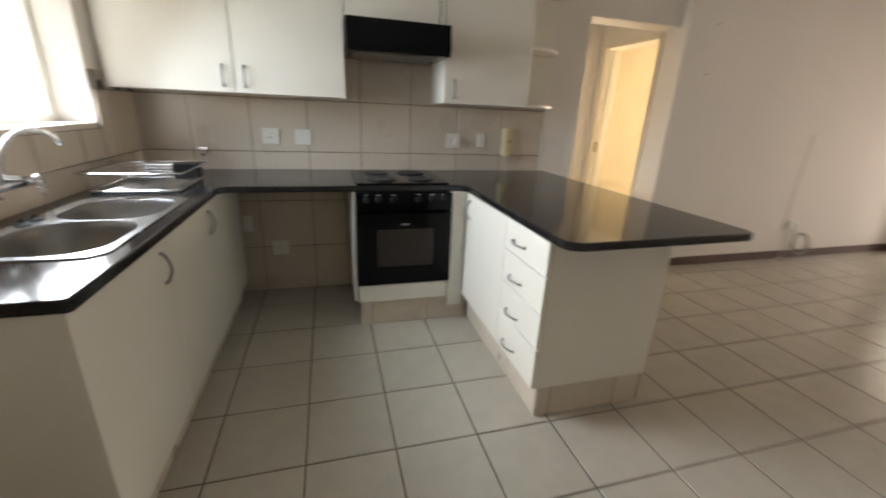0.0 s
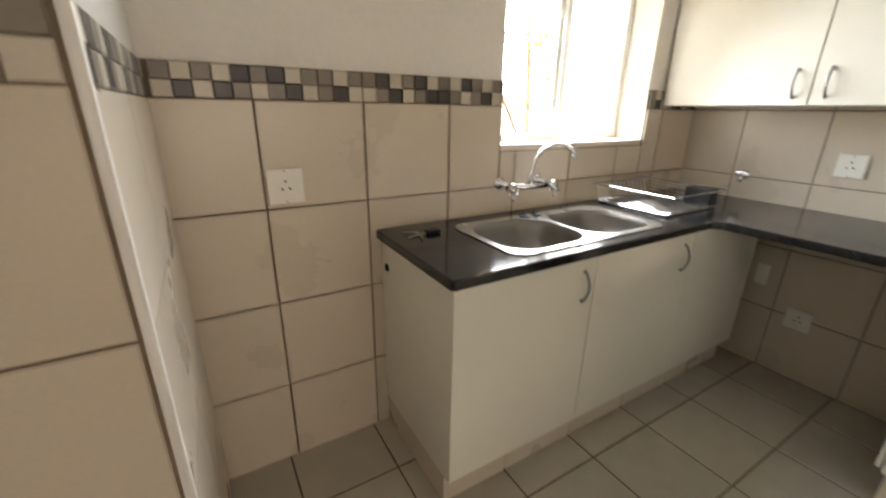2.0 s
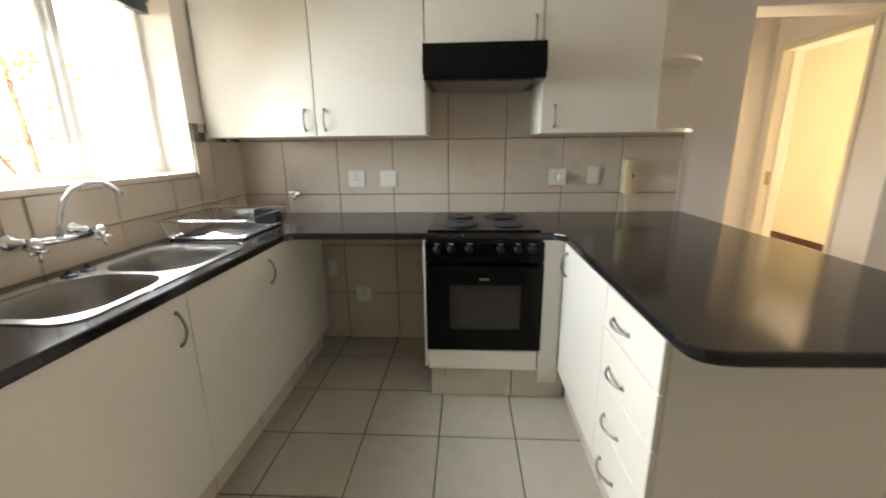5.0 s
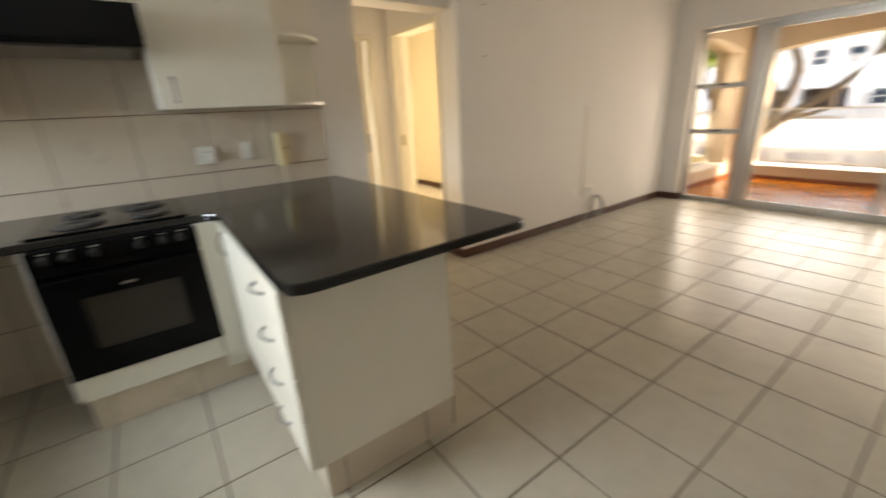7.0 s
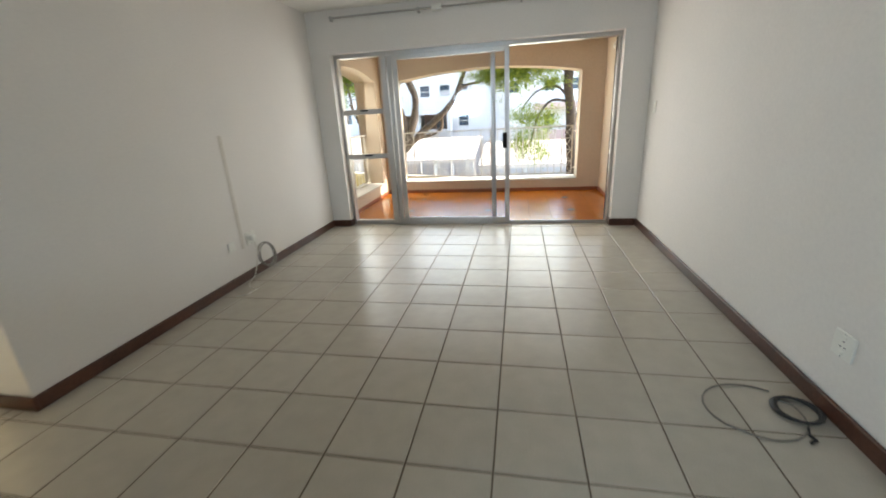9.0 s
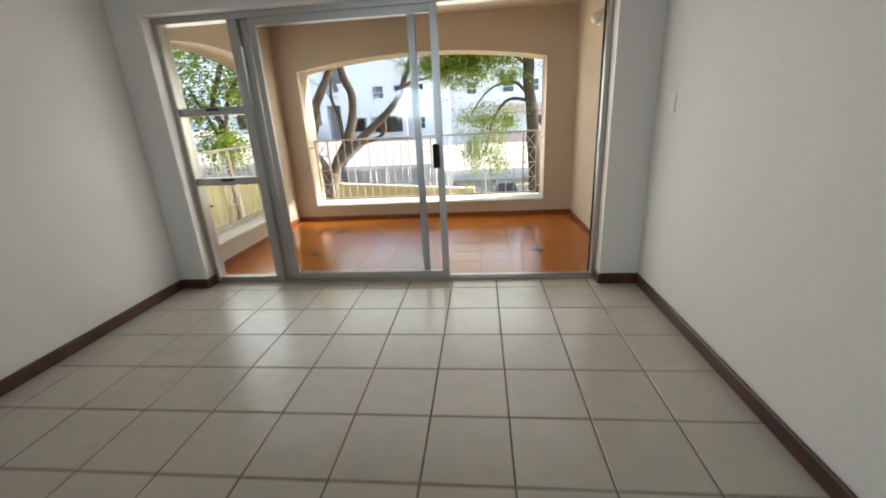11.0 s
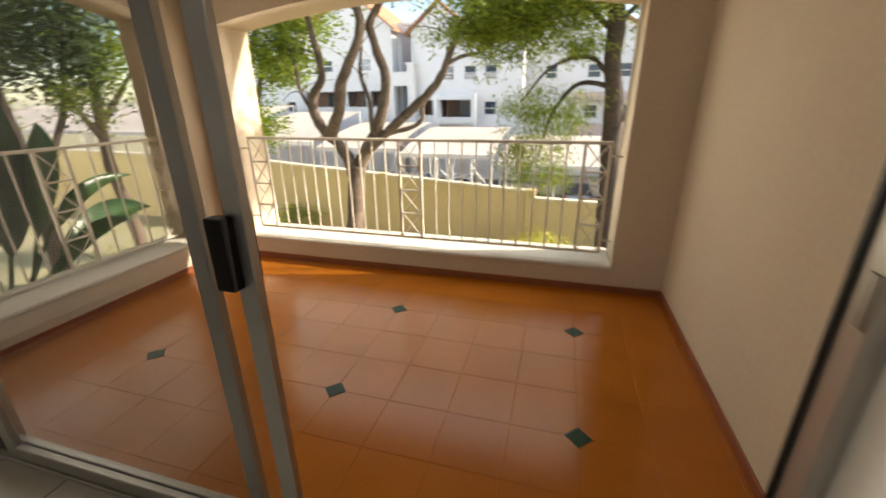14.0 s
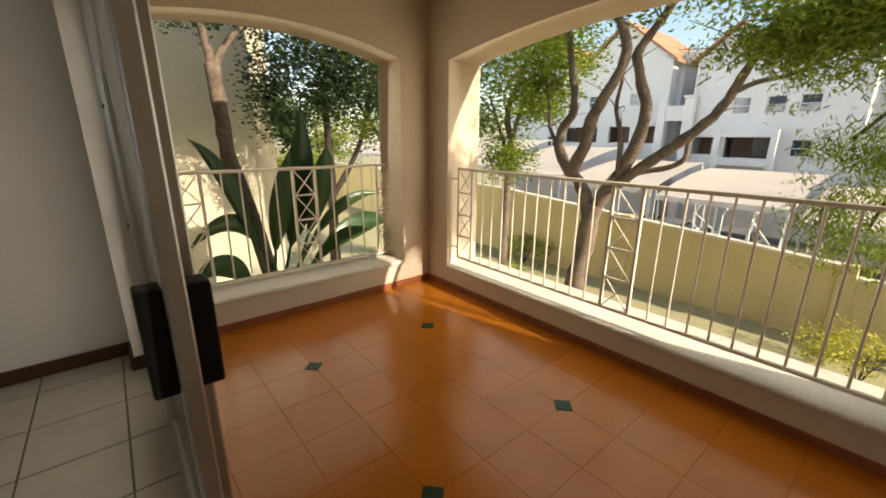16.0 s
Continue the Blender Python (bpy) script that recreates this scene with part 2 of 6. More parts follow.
def tube(bm, pts, r, n=8, closed=False, radii=None):
    pts = [Vector(p) for p in pts]
    rings = []
    ref = None
    for i, p in enumerate(pts):
        if closed:
            d = pts[(i + 1) % len(pts)] - pts[i - 1]
        else:
            d = pts[min(i + 1, len(pts) - 1)] - pts[max(i - 1, 0)]
        d.normalize()
        if ref is None:
            ref = d.orthogonal().normalized()
        ref = (ref - d * ref.dot(d))
        ref = ref.normalized() if ref.length > 1e-5 else d.orthogonal().normalized()
        side = d.cross(ref)
        rad = radii[i] if radii else r
        rings.append([bm.verts.new(p + rad * (math.cos(2 * math.pi * k / n) * ref + math.sin(2 * math.pi * k / n) * side)) for k in range(n)])
    m = len(rings)
    for i in range(m if closed else m - 1):
        a, b = rings[i], rings[(i + 1) % m]
        for k in range(n):
            bm.faces.new((a[k], a[(k + 1) % n], b[(k + 1) % n], b[k]))
    if not closed:
        bm.faces.new(rings[0][::-1])
        bm.faces.new(rings[-1])
    return bm


def lathe(bm, profile, n=20, m=None):
    rings = []
    for r, z in profile:
        rings.append([bm.verts.new((max(r, 1e-4) * math.cos(2 * math.pi * k / n), max(r, 1e-4) * math.sin(2 * math.pi * k / n), z)) for k in range(n)])
    for a, b in zip(rings, rings[1:]):
        for k in range(n):
            bm.faces.new((a[k], a[(k + 1) % n], b[(k + 1) % n], b[k]))
    bm.faces.new(rings[0][::-1])
    bm.faces.new(rings[-1])
    if m is not None:
        bmesh.ops.transform(bm, matrix=m, verts=[v for r in rings for v in r])
    return bm


def structure(name, bm, mat, label, category="wall", north=0.0):
    ob = tagged(link(name, bm, mat), label, category, "", "structure")
    ob.location.y = north + shift[0]
    return ob


# ---- plan ----
S = 0.365
XW, XL, XE, YS, YD = -1.38, -1.30, 2.56, -1.375, 5.90
CEIL = 2.58
GROUND, PARK = -3.6, -4.5
YN0, YN1, BXW, BXW1, BXE = 8.24, 8.60, -1.24, -1.60, 2.53


def arch(a0, a1, spring, crown, base, n=14, mid=None):
    """An opening with a flat segmental head."""
    mid = (a0 + a1) / 2 if mid is None else mid
    half = max(a1 - mid, mid - a0)
    pts = [(a0, base), (a1, base)]
    for i in range(n + 1):
        a = a1 + (a0 - a1) * i / n
        u = (a - mid) / half
        pts.append((a, spring + (crown - spring) * (1 - u * u)))
    return pts


# ---- structure ----
structure("wall_south", plate([rect(-1.6, -0.3, 2.8, 2.75), rect(-0.914, 1.225, 0.09, 2.08)], -1.62, YS, "y"), M_wall, "off-white plastered kitchen wall with a window opening")
structure("wall_west_kitchen", plate([[(-1.62, -0.3), (1.785, -0.3), (1.785, 2.1), (2.634, 2.1), (2.634, 2.75), (-1.62, 2.75)]], -1.6, XW, "x"), M_wall, "off-white plastered wall behind the stove with a passage opening")
structure("wall_west_living", B((-1.52, 2.634, -0.3), (XL, YD + NY, 2.75)), M_wall, "long off-white plastered living room wall")
structure("wall_east", B((XE, -0.6, -0.3), (2.8, YD + NY, 2.75)), M_wall, "long off-white plastered living room wall")
structure("wall_pier", B((1.334, -1.62, -0.3), (2.8, -0.605, 2.75)), M_wall, "plastered pier at the end of the kitchen")
structure("wall_north", plate([rect(-1.60, -3.8, 2.8, 2.75), rect(-1.05, -0.02, 2.27, 2.12)], YD, 6.11, "y"), M_wall, "off-white wall with the wide sliding door opening", north=NY)
structure("ceiling", B((-5.4, -1.62, CEIL), (2.8, 6.11 + NY, 2.78)), M_ceil, "plain off-white painted ceiling", "ceiling")
structure("wall_hall_south", B((-2.6, 1.62, -0.3), (-1.6, 1.785, 2.75)), M_wall, "off-white passage wall")
structure("wall_hall_north", plate([rect(-2.55, -0.3, -1.52, 2.75), rect(-2.35, 0.0, -1.55, 2.08)], 2.634, 2.78, "y"), M_wall, "off-white passage wall with a doorway")
structure("wall_hall_west", plate([rect(1.62, -0.3, 2.634, 2.75), rect(1.83, 0.0, 2.43, 2.03)], -2.55, -2.42, "x"), M_wall, "passage end wall with a door opening")
structure("wall_bedroom_west", B((-5.32, 2.6, -0.3), (-5.2, 4.8, 2.75)), M_room, "cream bedroom wall")
structure("wall_bedroom_north", plate([rect(-5.2, -0.3, -1.52, 2.75), rect(-2.8, 0.95, -1.8, 2.05)], 4.65, 4.8, "y"), M_room, "cream bedroom wall with an added unseen window opening")
structure("wall_bedroom_south", B((-5.2, 2.6, -0.3), (-2.55, 2.78, 2.75)), M_room, "cream bedroom wall")
structure("wall_closet", B((-3.3, 1.6, -0.3), (-3.2, 2.6, 2.75)), M_wall, "plain wall behind the passage door")

floor = structure("floor", B((-5.3, -1.62, -0.3), (2.8, 6.06 + NY, -0.0025)), M_grout, "cream ceramic tile floor with dark joints", "floor")
shift[0] = NY
balcony_floor = structure("balcony_floor", B((-1.6, 6.06, -0.3), (2.8, 8.3, -0.002)), M_tgrout, "polished orange terracotta balcony floor with green insets", "floor")
structure("balcony_wall_north", plate([rect(BXW1, -3.8, 2.8, 2.75), arch(-0.97, 2.17, 1.945, 2.085, 0.20)], YN0, YN1, "y"), M_bplas, "beige plastered balcony wall with an arched opening")
structure("balcony_wall_west", plate([rect(6.11, -3.8, 8.24, 2.75), arch(6.13, 7.95, 1.955, 2.09, 0.235, mid=6.95)], BXW1, BXW, "x"), M_bplas, "beige plastered balcony wall with an arched opening")
structure("balcony_wall_east", B((BXE, 6.11, -3.8), (2.8, 8.24, 2.75)), M_bplas, "plain beige plastered balcony wall")
structure("balcony_ceiling", B((-1.6, 6.11, 2.48), (2.8, 8.24, 2.62)), M_bplas, "plain beige balcony ceiling", "ceiling")
structure("balcony_sill_north", B((-0.97, 8.22, 0.185), (2.17, 8.64, 0.215), 0.008), M_sill, "worn off-white painted balcony sill", "sill")
structure("balcony_sill_west", B((-1.64, 6.12, 0.215), (-1.22, 7.95, 0.247), 0.008), M_sill, "worn off-white painted balcony sill", "sill")
for nm, lo, hi in (("trim_red_north", (BXW + 0.008, YN0 - 0.008, 0), (BXE - 0.008, YN0 + 0.002, 0.055)), ("trim_red_west", (BXW - 0.002, 6.11, 0), (BXW + 0.008, YN0 - 0.008, 0.055)), ("trim_red_east", (BXE - 0.008, 6.11, 0), (BXE + 0.002, YN0 - 0.008, 0.055))):
    structure(nm, B(lo, hi, 0.002), M_redpaint, "painted red oxide skirting band on the balcony", "skirting")
shift[0] = 0.0
structure("kitchen_window_sill", B((-0.914, -1.62, 1.2), (0.09, -1.37, 1.229), 0.004), M_wtile, "cream tiled window sill", "sill")


def skirting(name, lo, hi):
    return structure(name, B(lo, hi, 0.006), M_skirt, "dark brown stained wooden skirting board", "skirting")


skirting("baseboard_west", (XL, 2.634, 0), (XL + 0.02, YD + NY, 0.085))
skirting("baseboard_east", (XE - 0.02, -0.59, 0), (XE, YD + NY, 0.085))
skirting("baseboard_passage", (-1.55, 2.614, 0), (XL + 0.02, 2.634, 0.085))
skirting("baseboard_bedroom", (-5.2, 4.63, 0), (-1.52, 4.65, 0.085))
shift[0] = NY
skirting("baseboard_north_left", (XL + 0.02, YD - 0.02, 0), (-1.05, YD, 0.085))
skirting("baseboard_north_right", (2.27, YD - 0.02, 0), (XE - 0.02, YD, 0.085))
skirting("baseboard_jamb_left", (-1.05, YD - 0.02, 0), (-1.035, 6.02, 0.085))
skirting("baseboard_jamb_right", (2.255, YD - 0.02, 0), (2.27, 6.0, 0.085))
shift[0] = 0.0


# ---- kitchen ----
def handle_bow(parent, a, b, out, r=0.005, name="handle"):
    """A bowed bar handle between two feet; out is the way it stands off."""
    a, b, out = Vector(a), Vector(b), Vector(out)
    bm = bmesh.new()
    pts = [a + out * 0.004]
    for i in range(9):
        u = i / 8
        pts.append(a + (b - a) * (0.06 + 0.88 * u) + out * (0.012 + 0.016 * math.sin(math.pi * u)))
    pts.append(b + out * 0.004)
    tube(bm, pts, r, 8)
    for p in (a, b):
        lathe(bm, [(0.008, 0), (0.008, 0.004), (0.006, 0.006)], 10, Matrix.Translation(p) @ out.to_track_quat("Z", "Y").to_matrix().to_4x4())
    return part(name, bm, M_nickel, parent, "bowed brushed nickel handle", True)


def door_panel(name, lo, hi, parent, mat=None):
    return part(name, B(lo, hi, 0.0025, 2), mat or M_white, parent)


# worktop: one run round the kitchen with the sink cut out of it
WT0, WT1 = 0.889, 0.925
outline = [(XW + 0.01, YS + 0.01), (0.675, YS + 0.01), (0.683, YS + 0.02), (0.683, -0.805), (0.673, -0.795), (-0.66, -0.795), (-0.70, -0.755), (-0.70, 0.565), (-0.655, 0.61),
           (0.40, 0.608), (0.44, 0.614), (0.468, 0.634), (0.481, 0.667), (0.485, 0.71), (0.468, 1.495), (0.455, 1.53), (0.42, 1.546), (XW + 0.01, 1.51)]
sink_hole = rrect(-0.416, -1.258, 0.396, -0.858, 0.06)
worktop = thing("worktop", "continuous glossy black granite-look kitchen worktop with rounded corners", "worktop", at=(0, 0, 0))
bm = plate([outline, sink_hole], WT0, WT1)
wt = part("slab", bm, M_granite, worktop)
bv = wt.modifiers.new("edge", "BEVEL")
bv.width, bv.segments, bv.limit_method, bv.angle_limit = 0.006, 2, "ANGLE", radians(50)

# sink
sink = thing("kitchen_sink", "stainless steel double bowl sink set into the black worktop", "sink", at=(0.04, 0.087, 0.021))
bowls = [rrect(-0.042, -1.305, 0.338, -0.962, 0.12, 7), rrect(-0.438, -1.305, -0.064, -0.962, 0.12, 7)]
part("rim", plate([rrect(-0.465, -1.355, 0.365, -0.935, 0.07, 6)] + bowls, 0.9045, 0.909), M_steel, sink)
# The rim's steel again, rougher and darkened to carry the shade inside the bowls.
M_steelb = node_mat("shade_toned_steel_bowl", (0.30, 0.29, 0.28), 0.33, 1.0, var=0.08, scale=9, fine=220, bump=0.01)
for x0, x1 in ((-0.042, 0.338), (-0.438, -0.064)):
    bm = bmesh.new()
    rings = []
    for ins, z, r in ((-0.003, 0.9085, 0.123), (0.0, 0.906, 0.12), (0.008, 0.88, 0.11), (0.022, 0.79, 0.09), (0.06, 0.772, 0.05), (0.12, 0.768, 0.03)):
        rings.append([bm.verts.new((x, y, z)) for x, y in rrect(x0 + ins, -1.305 + ins, x1 - ins, -0.962 - ins, r, 7)])
    for a, b in zip(rings, rings[1:]):
        for k in range(len(a)):
            bm.faces.new((a[k], a[(k + 1) % len(a)], b[(k + 1) % len(a)], b[k]))
    bm.faces.new(rings[-1])
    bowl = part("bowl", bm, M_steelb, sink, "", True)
    part("drain", lathe(bmesh.new(), [(0.036, 0), (0.036, 0.004), (0.028, 0.005), (0.022, 0.002), (0.004, 0.002)], 18, pose((x0 + x1) / 2, -1.15, 0.768)), M_chrome, bowl)
for x in (0.02, -0.05):
    part("plug_stopper", lathe(bmesh.new(), [(0.022, 0), (0.024, 0.006), (0.012, 0.012), (0.006, 0.022), (0.003, 0.024)], 14, pose(x - 0.03, -1.325, 0.907)), M_blackm, sink)

# wall-mounted mixer tap
tap = thing("mixer_tap", "chrome wall-mounted mixer tap with a swan-neck spout", "tap", at=(-0.035, -1.36, 1.06))
def tapm(bm, label="", name="spout"):
    bmesh.ops.transform(bm, matrix=pose(0.06, 1.36, -1.05), verts=bm.verts)
    return part(name, bm, M_chrome, tap, label, True)
bm = bmesh.new()
tube(bm, [(0.05, -1.31, 1.04), (-0.06, -1.305, 1.035), (-0.17, -1.31, 1.03)], 0.014, 10)
tapm(bm, "", "body")
for x in (0.06, -0.18):
    bm = lathe(bmesh.new(), [(0.03, 0), (0.03, 0.006), (0.02, 0.014), (0.013, 0.016), (0.013, 0.06)], 16, pose(x * 0.95, -1.366, 1.05, -90))
    tapm(bm, "", "wall_flange")
    bm = lathe(bmesh.new(), [(0.012, 0), (0.014, 0.02), (0.02, 0.03), (0.024, 0.045), (0.012, 0.052)], 12, pose(x, -1.30, 1.03, -70))
    for k in range(4):
        a = math.pi / 2 * k
        tube(bm, [(x, -1.262, 1.018), (x + 0.032 * math.cos(a), -1.258, 1.018 + 0.032 * math.sin(a))], 0.006, 6)
    tapm(bm, "", "tap_handle")
bm = bmesh.new()
tube(bm, [(-0.06, -1.305, 1.035), (-0.063, -1.30, 1.09), (-0.075, -1.285, 1.16), (-0.10, -1.262, 1.205), (-0.135, -1.235, 1.228), (-0.17, -1.21, 1.225), (-0.20, -1.192, 1.20), (-0.214, -1.185, 1.172)], 0.0095, 10)
tapm(bm)

# wire dish rack
rack = thing("dish_rack", "silver wire dish rack standing beside the sink", "dish rack", at=(-0.74, -1.10, 0.921))
def rk(pts, r=0.0028, closed=False, name="wire"):
    bm = tube(bmesh.new(), pts, r, 6, closed)
    bmesh.ops.transform(bm, matrix=pose(0.74, 1.10, -0.90), verts=bm.verts)
    return part(name, bm, M_chrome, rack)
RX0, RX1, RY0, RY1 = -0.97, -0.51, -1.33, -0.90
rk([(RX0, RY0, 1.0), (RX1, RY0, 1.0), (RX1, RY1, 1.0), (RX0, RY1, 1.0)], 0.004, True, "top_frame")
rk([(RX0 + 0.03, RY0 + 0.03, 0.915), (RX1 - 0.03, RY0 + 0.03, 0.915), (RX1 - 0.03, RY1 - 0.03, 0.915), (RX0 + 0.03, RY1 - 0.03, 0.915)], 0.004, True, "base_frame")
for i in range(13):
    x = RX0 + 0.02 + (RX1 - RX0 - 0.04) * i / 12
    rk([(x, RY0 + 0.004, 0.998), (x, RY0 + 0.03, 0.93), (x, RY0 + 0.06, 0.915), (x, RY1 - 0.06, 0.915), (x, RY1 - 0.03, 0.925)], 0.0022)
for i in range(4):
    z = 0.93 + 0.018 * i
    rk([(RX0, RY0 + 0.02, z), (RX0 + 0.01, RY1 - 0.02, z)], 0.0022)
bm = B((-0.955, -1.06, 0.915), (-0.885, -0.93, 1.0), 0.008, 2)
bmesh.ops.transform(bm, matrix=pose(0.74, 1.10, -0.90), verts=bm.verts)
part("cutlery_cup", bm, M_blackm, rack, "dark plastic cutlery cup")
bm = B((-0.95, -1.30, 0.901), (-0.53, -0.93, 0.911), 0.004)
bmesh.ops.transform(bm, matrix=pose(0.74, 1.10, -0.90), verts=bm.verts)
part("drip_tray", bm, M_blackm, rack, "black plastic drip tray")

# keys
keys = thing("bunch_of_keys", "bunch of keys with a dark fob on the worktop", "keys", at=(0.556, -1.22, 0.925))
part("key_ring", tube(bmesh.new(), [(0.016 * math.cos(a / 10 * 6.283), 0.016 * math.sin(a / 10 * 6.283), 0.004) for a in range(10)], 0.0018, 6, True), M_nickel, keys)
part("fob", B((-0.075, -0.02, 0.0), (-0.02, 0.02, 0.016), 0.006, 2), M_blackm, keys, "dark plastic fob")
for k, ang in enumerate((20, 65, -30)):
    bm = plate([[(0.012, -0.010), (0.03, -0.010), (0.034, -0.004), (0.066, -0.004), (0.07, 0.0), (0.064, 0.004), (0.034, 0.004), (0.03, 0.010), (0.012, 0.010)]], 0.002 + k * 0.003, 0.0045 + k * 0.003)
    bmesh.ops.transform(bm, matrix=pose(0, 0, 0, 0, 0, ang), verts=bm.verts)
    part("key", bm, M_brass if k == 1 else M_nickel, keys)

# sink base unit
sinkcab = thing("sink_cabinet", "white melamine sink base cabinet with bowed handles", "cabinet", at=(0, -1.08, 0))
def local(bm, ox, oy, oz=0.0):
    bmesh.ops.transform(bm, matrix=pose(-ox, -oy, -oz), verts=bm.verts)
    return bm
def into(parent, name, bm, mat, label="", smooth=False):
    o = parent.location
    return part(name, local(bm, o.x, o.y - shift[0], o.z), mat, parent, label, smooth)
into(sinkcab, "side_panel", B((0.642, YS + 0.012, 0.14), (0.66, -0.835, WT0), 0.001), M_white, "white end panel with a small round hole")
into(sinkcab, "cable_hole", lathe(bmesh.new(), [(0.016, 0), (0.016, 0.004), (0.012, 0.0045), (0.012, 0.001), (0.001, 0.001)], 16, pose(0.66, -1.31, 0.78, 0, 90, 0)), M_blackm, "dark round cable hole")
into(sinkcab, "carcass", B((-1.24, YS + 0.012, 0.14), (0.642, -0.842, WT0 - 0.18)), M_white)
into(sinkcab, "back_rail", B((-1.24, -0.87, WT0 - 0.10), (0.642, -0.842, WT0)), M_white)
for a, b in ((-1.24, -1.10), (-1.096, -0.732), (-0.728, -0.367), (-0.363, -0.002), (0.002, 0.363), (0.367, 0.63)):
    into(sinkcab, "tiled_plinth", B((a, -0.91, 0.0), (b, -0.87, 0.134), 0.002), M_wtile, "cream tiled plinth")
into(sinkcab, "tiled_plinth", B((0.63, YS + 0.012, 0.0), (0.652, -0.87, 0.134), 0.002), M_wtile, "cream tiled plinth")
for x0, x1, hx in ((0.046, 0.66, 0.105), (-0.60, 0.042, -0.53)):
    d = into(sinkcab, "door", B((x0, -0.838, 0.145), (x1, -0.82, WT0 - 0.004), 0.002), M_white)
    hb = handle_bow(sinkcab, (hx, -0.82, 0.715), (hx, -0.82, 0.83), (0, 1, 0))
    hb.parent = d
    bmesh_off = Matrix.Translation((0, 1.08, 0))
    hb.matrix_local = bmesh_off
into(sinkcab, "corner_filler", B((-1.24, -0.838, 0.145), (-0.604, -0.82, WT0 - 0.004), 0.002), M_white)

# built-under oven with solid plate hob
oven = thing("electric_oven", "black built-under electric oven with knobs and a dark glass door", "oven", at=(-1.0, 0.21, 0))
OX = -0.675
into(oven, "body", B((-1.33, -0.075, 0.29), (OX - 0.02, 0.515, WT0 - 0.001)), M_blackm)
pan = into(oven, "control_panel", B((OX - 0.02, -0.078, 0.775), (OX + 0.004, 0.518, 0.884), 0.004, 2), M_black)
for k, y in enumerate((-0.015, 0.055, 0.145, 0.30, 0.385, 0.455)):
    kb = into(oven, "knob", lathe(bmesh.new(), [(0.021, 0), (0.021, 0.006), (0.016, 0.01), (0.015, 0.024), (0.012, 0.027)], 18, pose(OX + 0.004, y, 0.848, 0, 90, 0)), M_blackm, "", True)
    into(oven, "knob_grip", B((OX + 0.026, y - 0.003, 0.833), (OX + 0.036, y + 0.003, 0.863), 0.001), M_blackm)
    into(oven, "dial_mark", B((OX + 0.004, y - 0.012, 0.874), (OX + 0.0046, y + 0.012, 0.8765)), M_whitep, "pale printed dial mark")
dr = into(oven, "oven_door", plate([rect(-0.078, 0.295, 0.518, 0.77), rrect(0.045, 0.41, 0.408, 0.66, 0.012, 3)], OX - 0.02, OX + 0.006, "x"), M_black)
into(oven, "door_glass", B((OX - 0.014, 0.04, 0.405), (OX - 0.004, 0.413, 0.665)), M_darkglass, "smoked dark oven glass")
into(oven, "door_handle", B((OX + 0.018, -0.06, 0.745), (OX + 0.036, 0.49, 0.765), 0.006, 2), M_black, "black bar handle")
for y in (-0.05, 0.47):
    into(oven, "handle_post", B((OX + 0.004, y, 0.748), (OX + 0.022, y + 0.012, 0.762), 0.002), M_black)
into(oven, "badge", B((OX + 0.006, 0.195, 0.685), (OX + 0.008, 0.245, 0.697), 0.001), M_nickel, "small plain silver badge")
hob = thing("electric_hob", "black electric hob with four solid plates on the worktop", "hob", at=(-1.03, 0.215, 0.925))
into(hob, "base_plate", B((-1.29, -0.07, 0.925), (-0.72, 0.505, 0.936), 0.006, 2), M_black)
for x, y, r in ((-1.115, 0.095, 0.075), (-1.12, 0.335, 0.09), (-0.865, 0.10, 0.09), (-0.868, 0.36, 0.075)):
    hp = into(hob, "hotplate", lathe(bmesh.new(), [(r, 0), (r, 0.008), (r - 0.006, 0.011), (0.022, 0.011), (0.02, 0.0085), (0.001, 0.0085)], 32, pose(x, y, 0.935)), M_hotplate, "", True)
    into(hob, "plate_ring", tube(bmesh.new(), [(x + (r + 0.003) * math.cos(a / 28 * 6.2832), y + (r + 0.003) * math.sin(a / 28 * 6.2832), 0.9375) for a in range(28)], 0.0025, 6, True), M_blackm, "dark spill ring")
drawer = thing("warming_drawer", "white panel below the oven on a tiled plinth", "panel", at=(-0.7, 0.215, 0))
into(drawer, "front", B((OX - 0.022, -0.072, 0.175), (OX - 0.002, 0.505, 0.288), 0.002), M_white)
for a, b in ((-0.06, 0.011), (0.015, 0.374), (0.378, 0.66)):
    into(drawer, "tiled_plinth", B((OX - 0.04, a, 0.0), (OX - 0.025, b, 0.175), 0.002), M_wtile, "cream tiled plinth")
filler = thing("filler_panel", "narrow white filler panel beside the oven", "panel", at=(-0.7, 0.56, 0.10))
into(filler, "board", B((OX - 0.02, 0.512, 0.105), (OX - 0.002, 0.612, WT0)), M_white)
sidep = thing("oven_side_panel", "white side panel beside the oven opening", "panel", at=(-1.0, -0.085, 0.175))
into(sidep, "board", B((-1.36, -0.094, 0.175), (OX - 0.03, -0.08, WT0)), M_white)

# peninsula base
pen = thing("peninsula_cabinet", "white melamine peninsula cabinet with four drawers and a door", "cabinet", at=(-0.15, 0.94, 0))
into(pen, "end_panel", B((0.332, 0.632, 0.185), (0.352, 1.225, WT0), 0.001), M_white)
into(pen, "back_panel", B((-1.36, 1.207, 0.185), (0.332, 1.225, WT0)), M_white)
into(pen, "carcass", B((-0.68, 0.636, 0.185), (0.332, 1.207, WT0)), M_white)
into(pen, "plinth_core", B((0.296, 0.672, 0.0), (0.316, 1.252, 0.174)), M_wgrout)
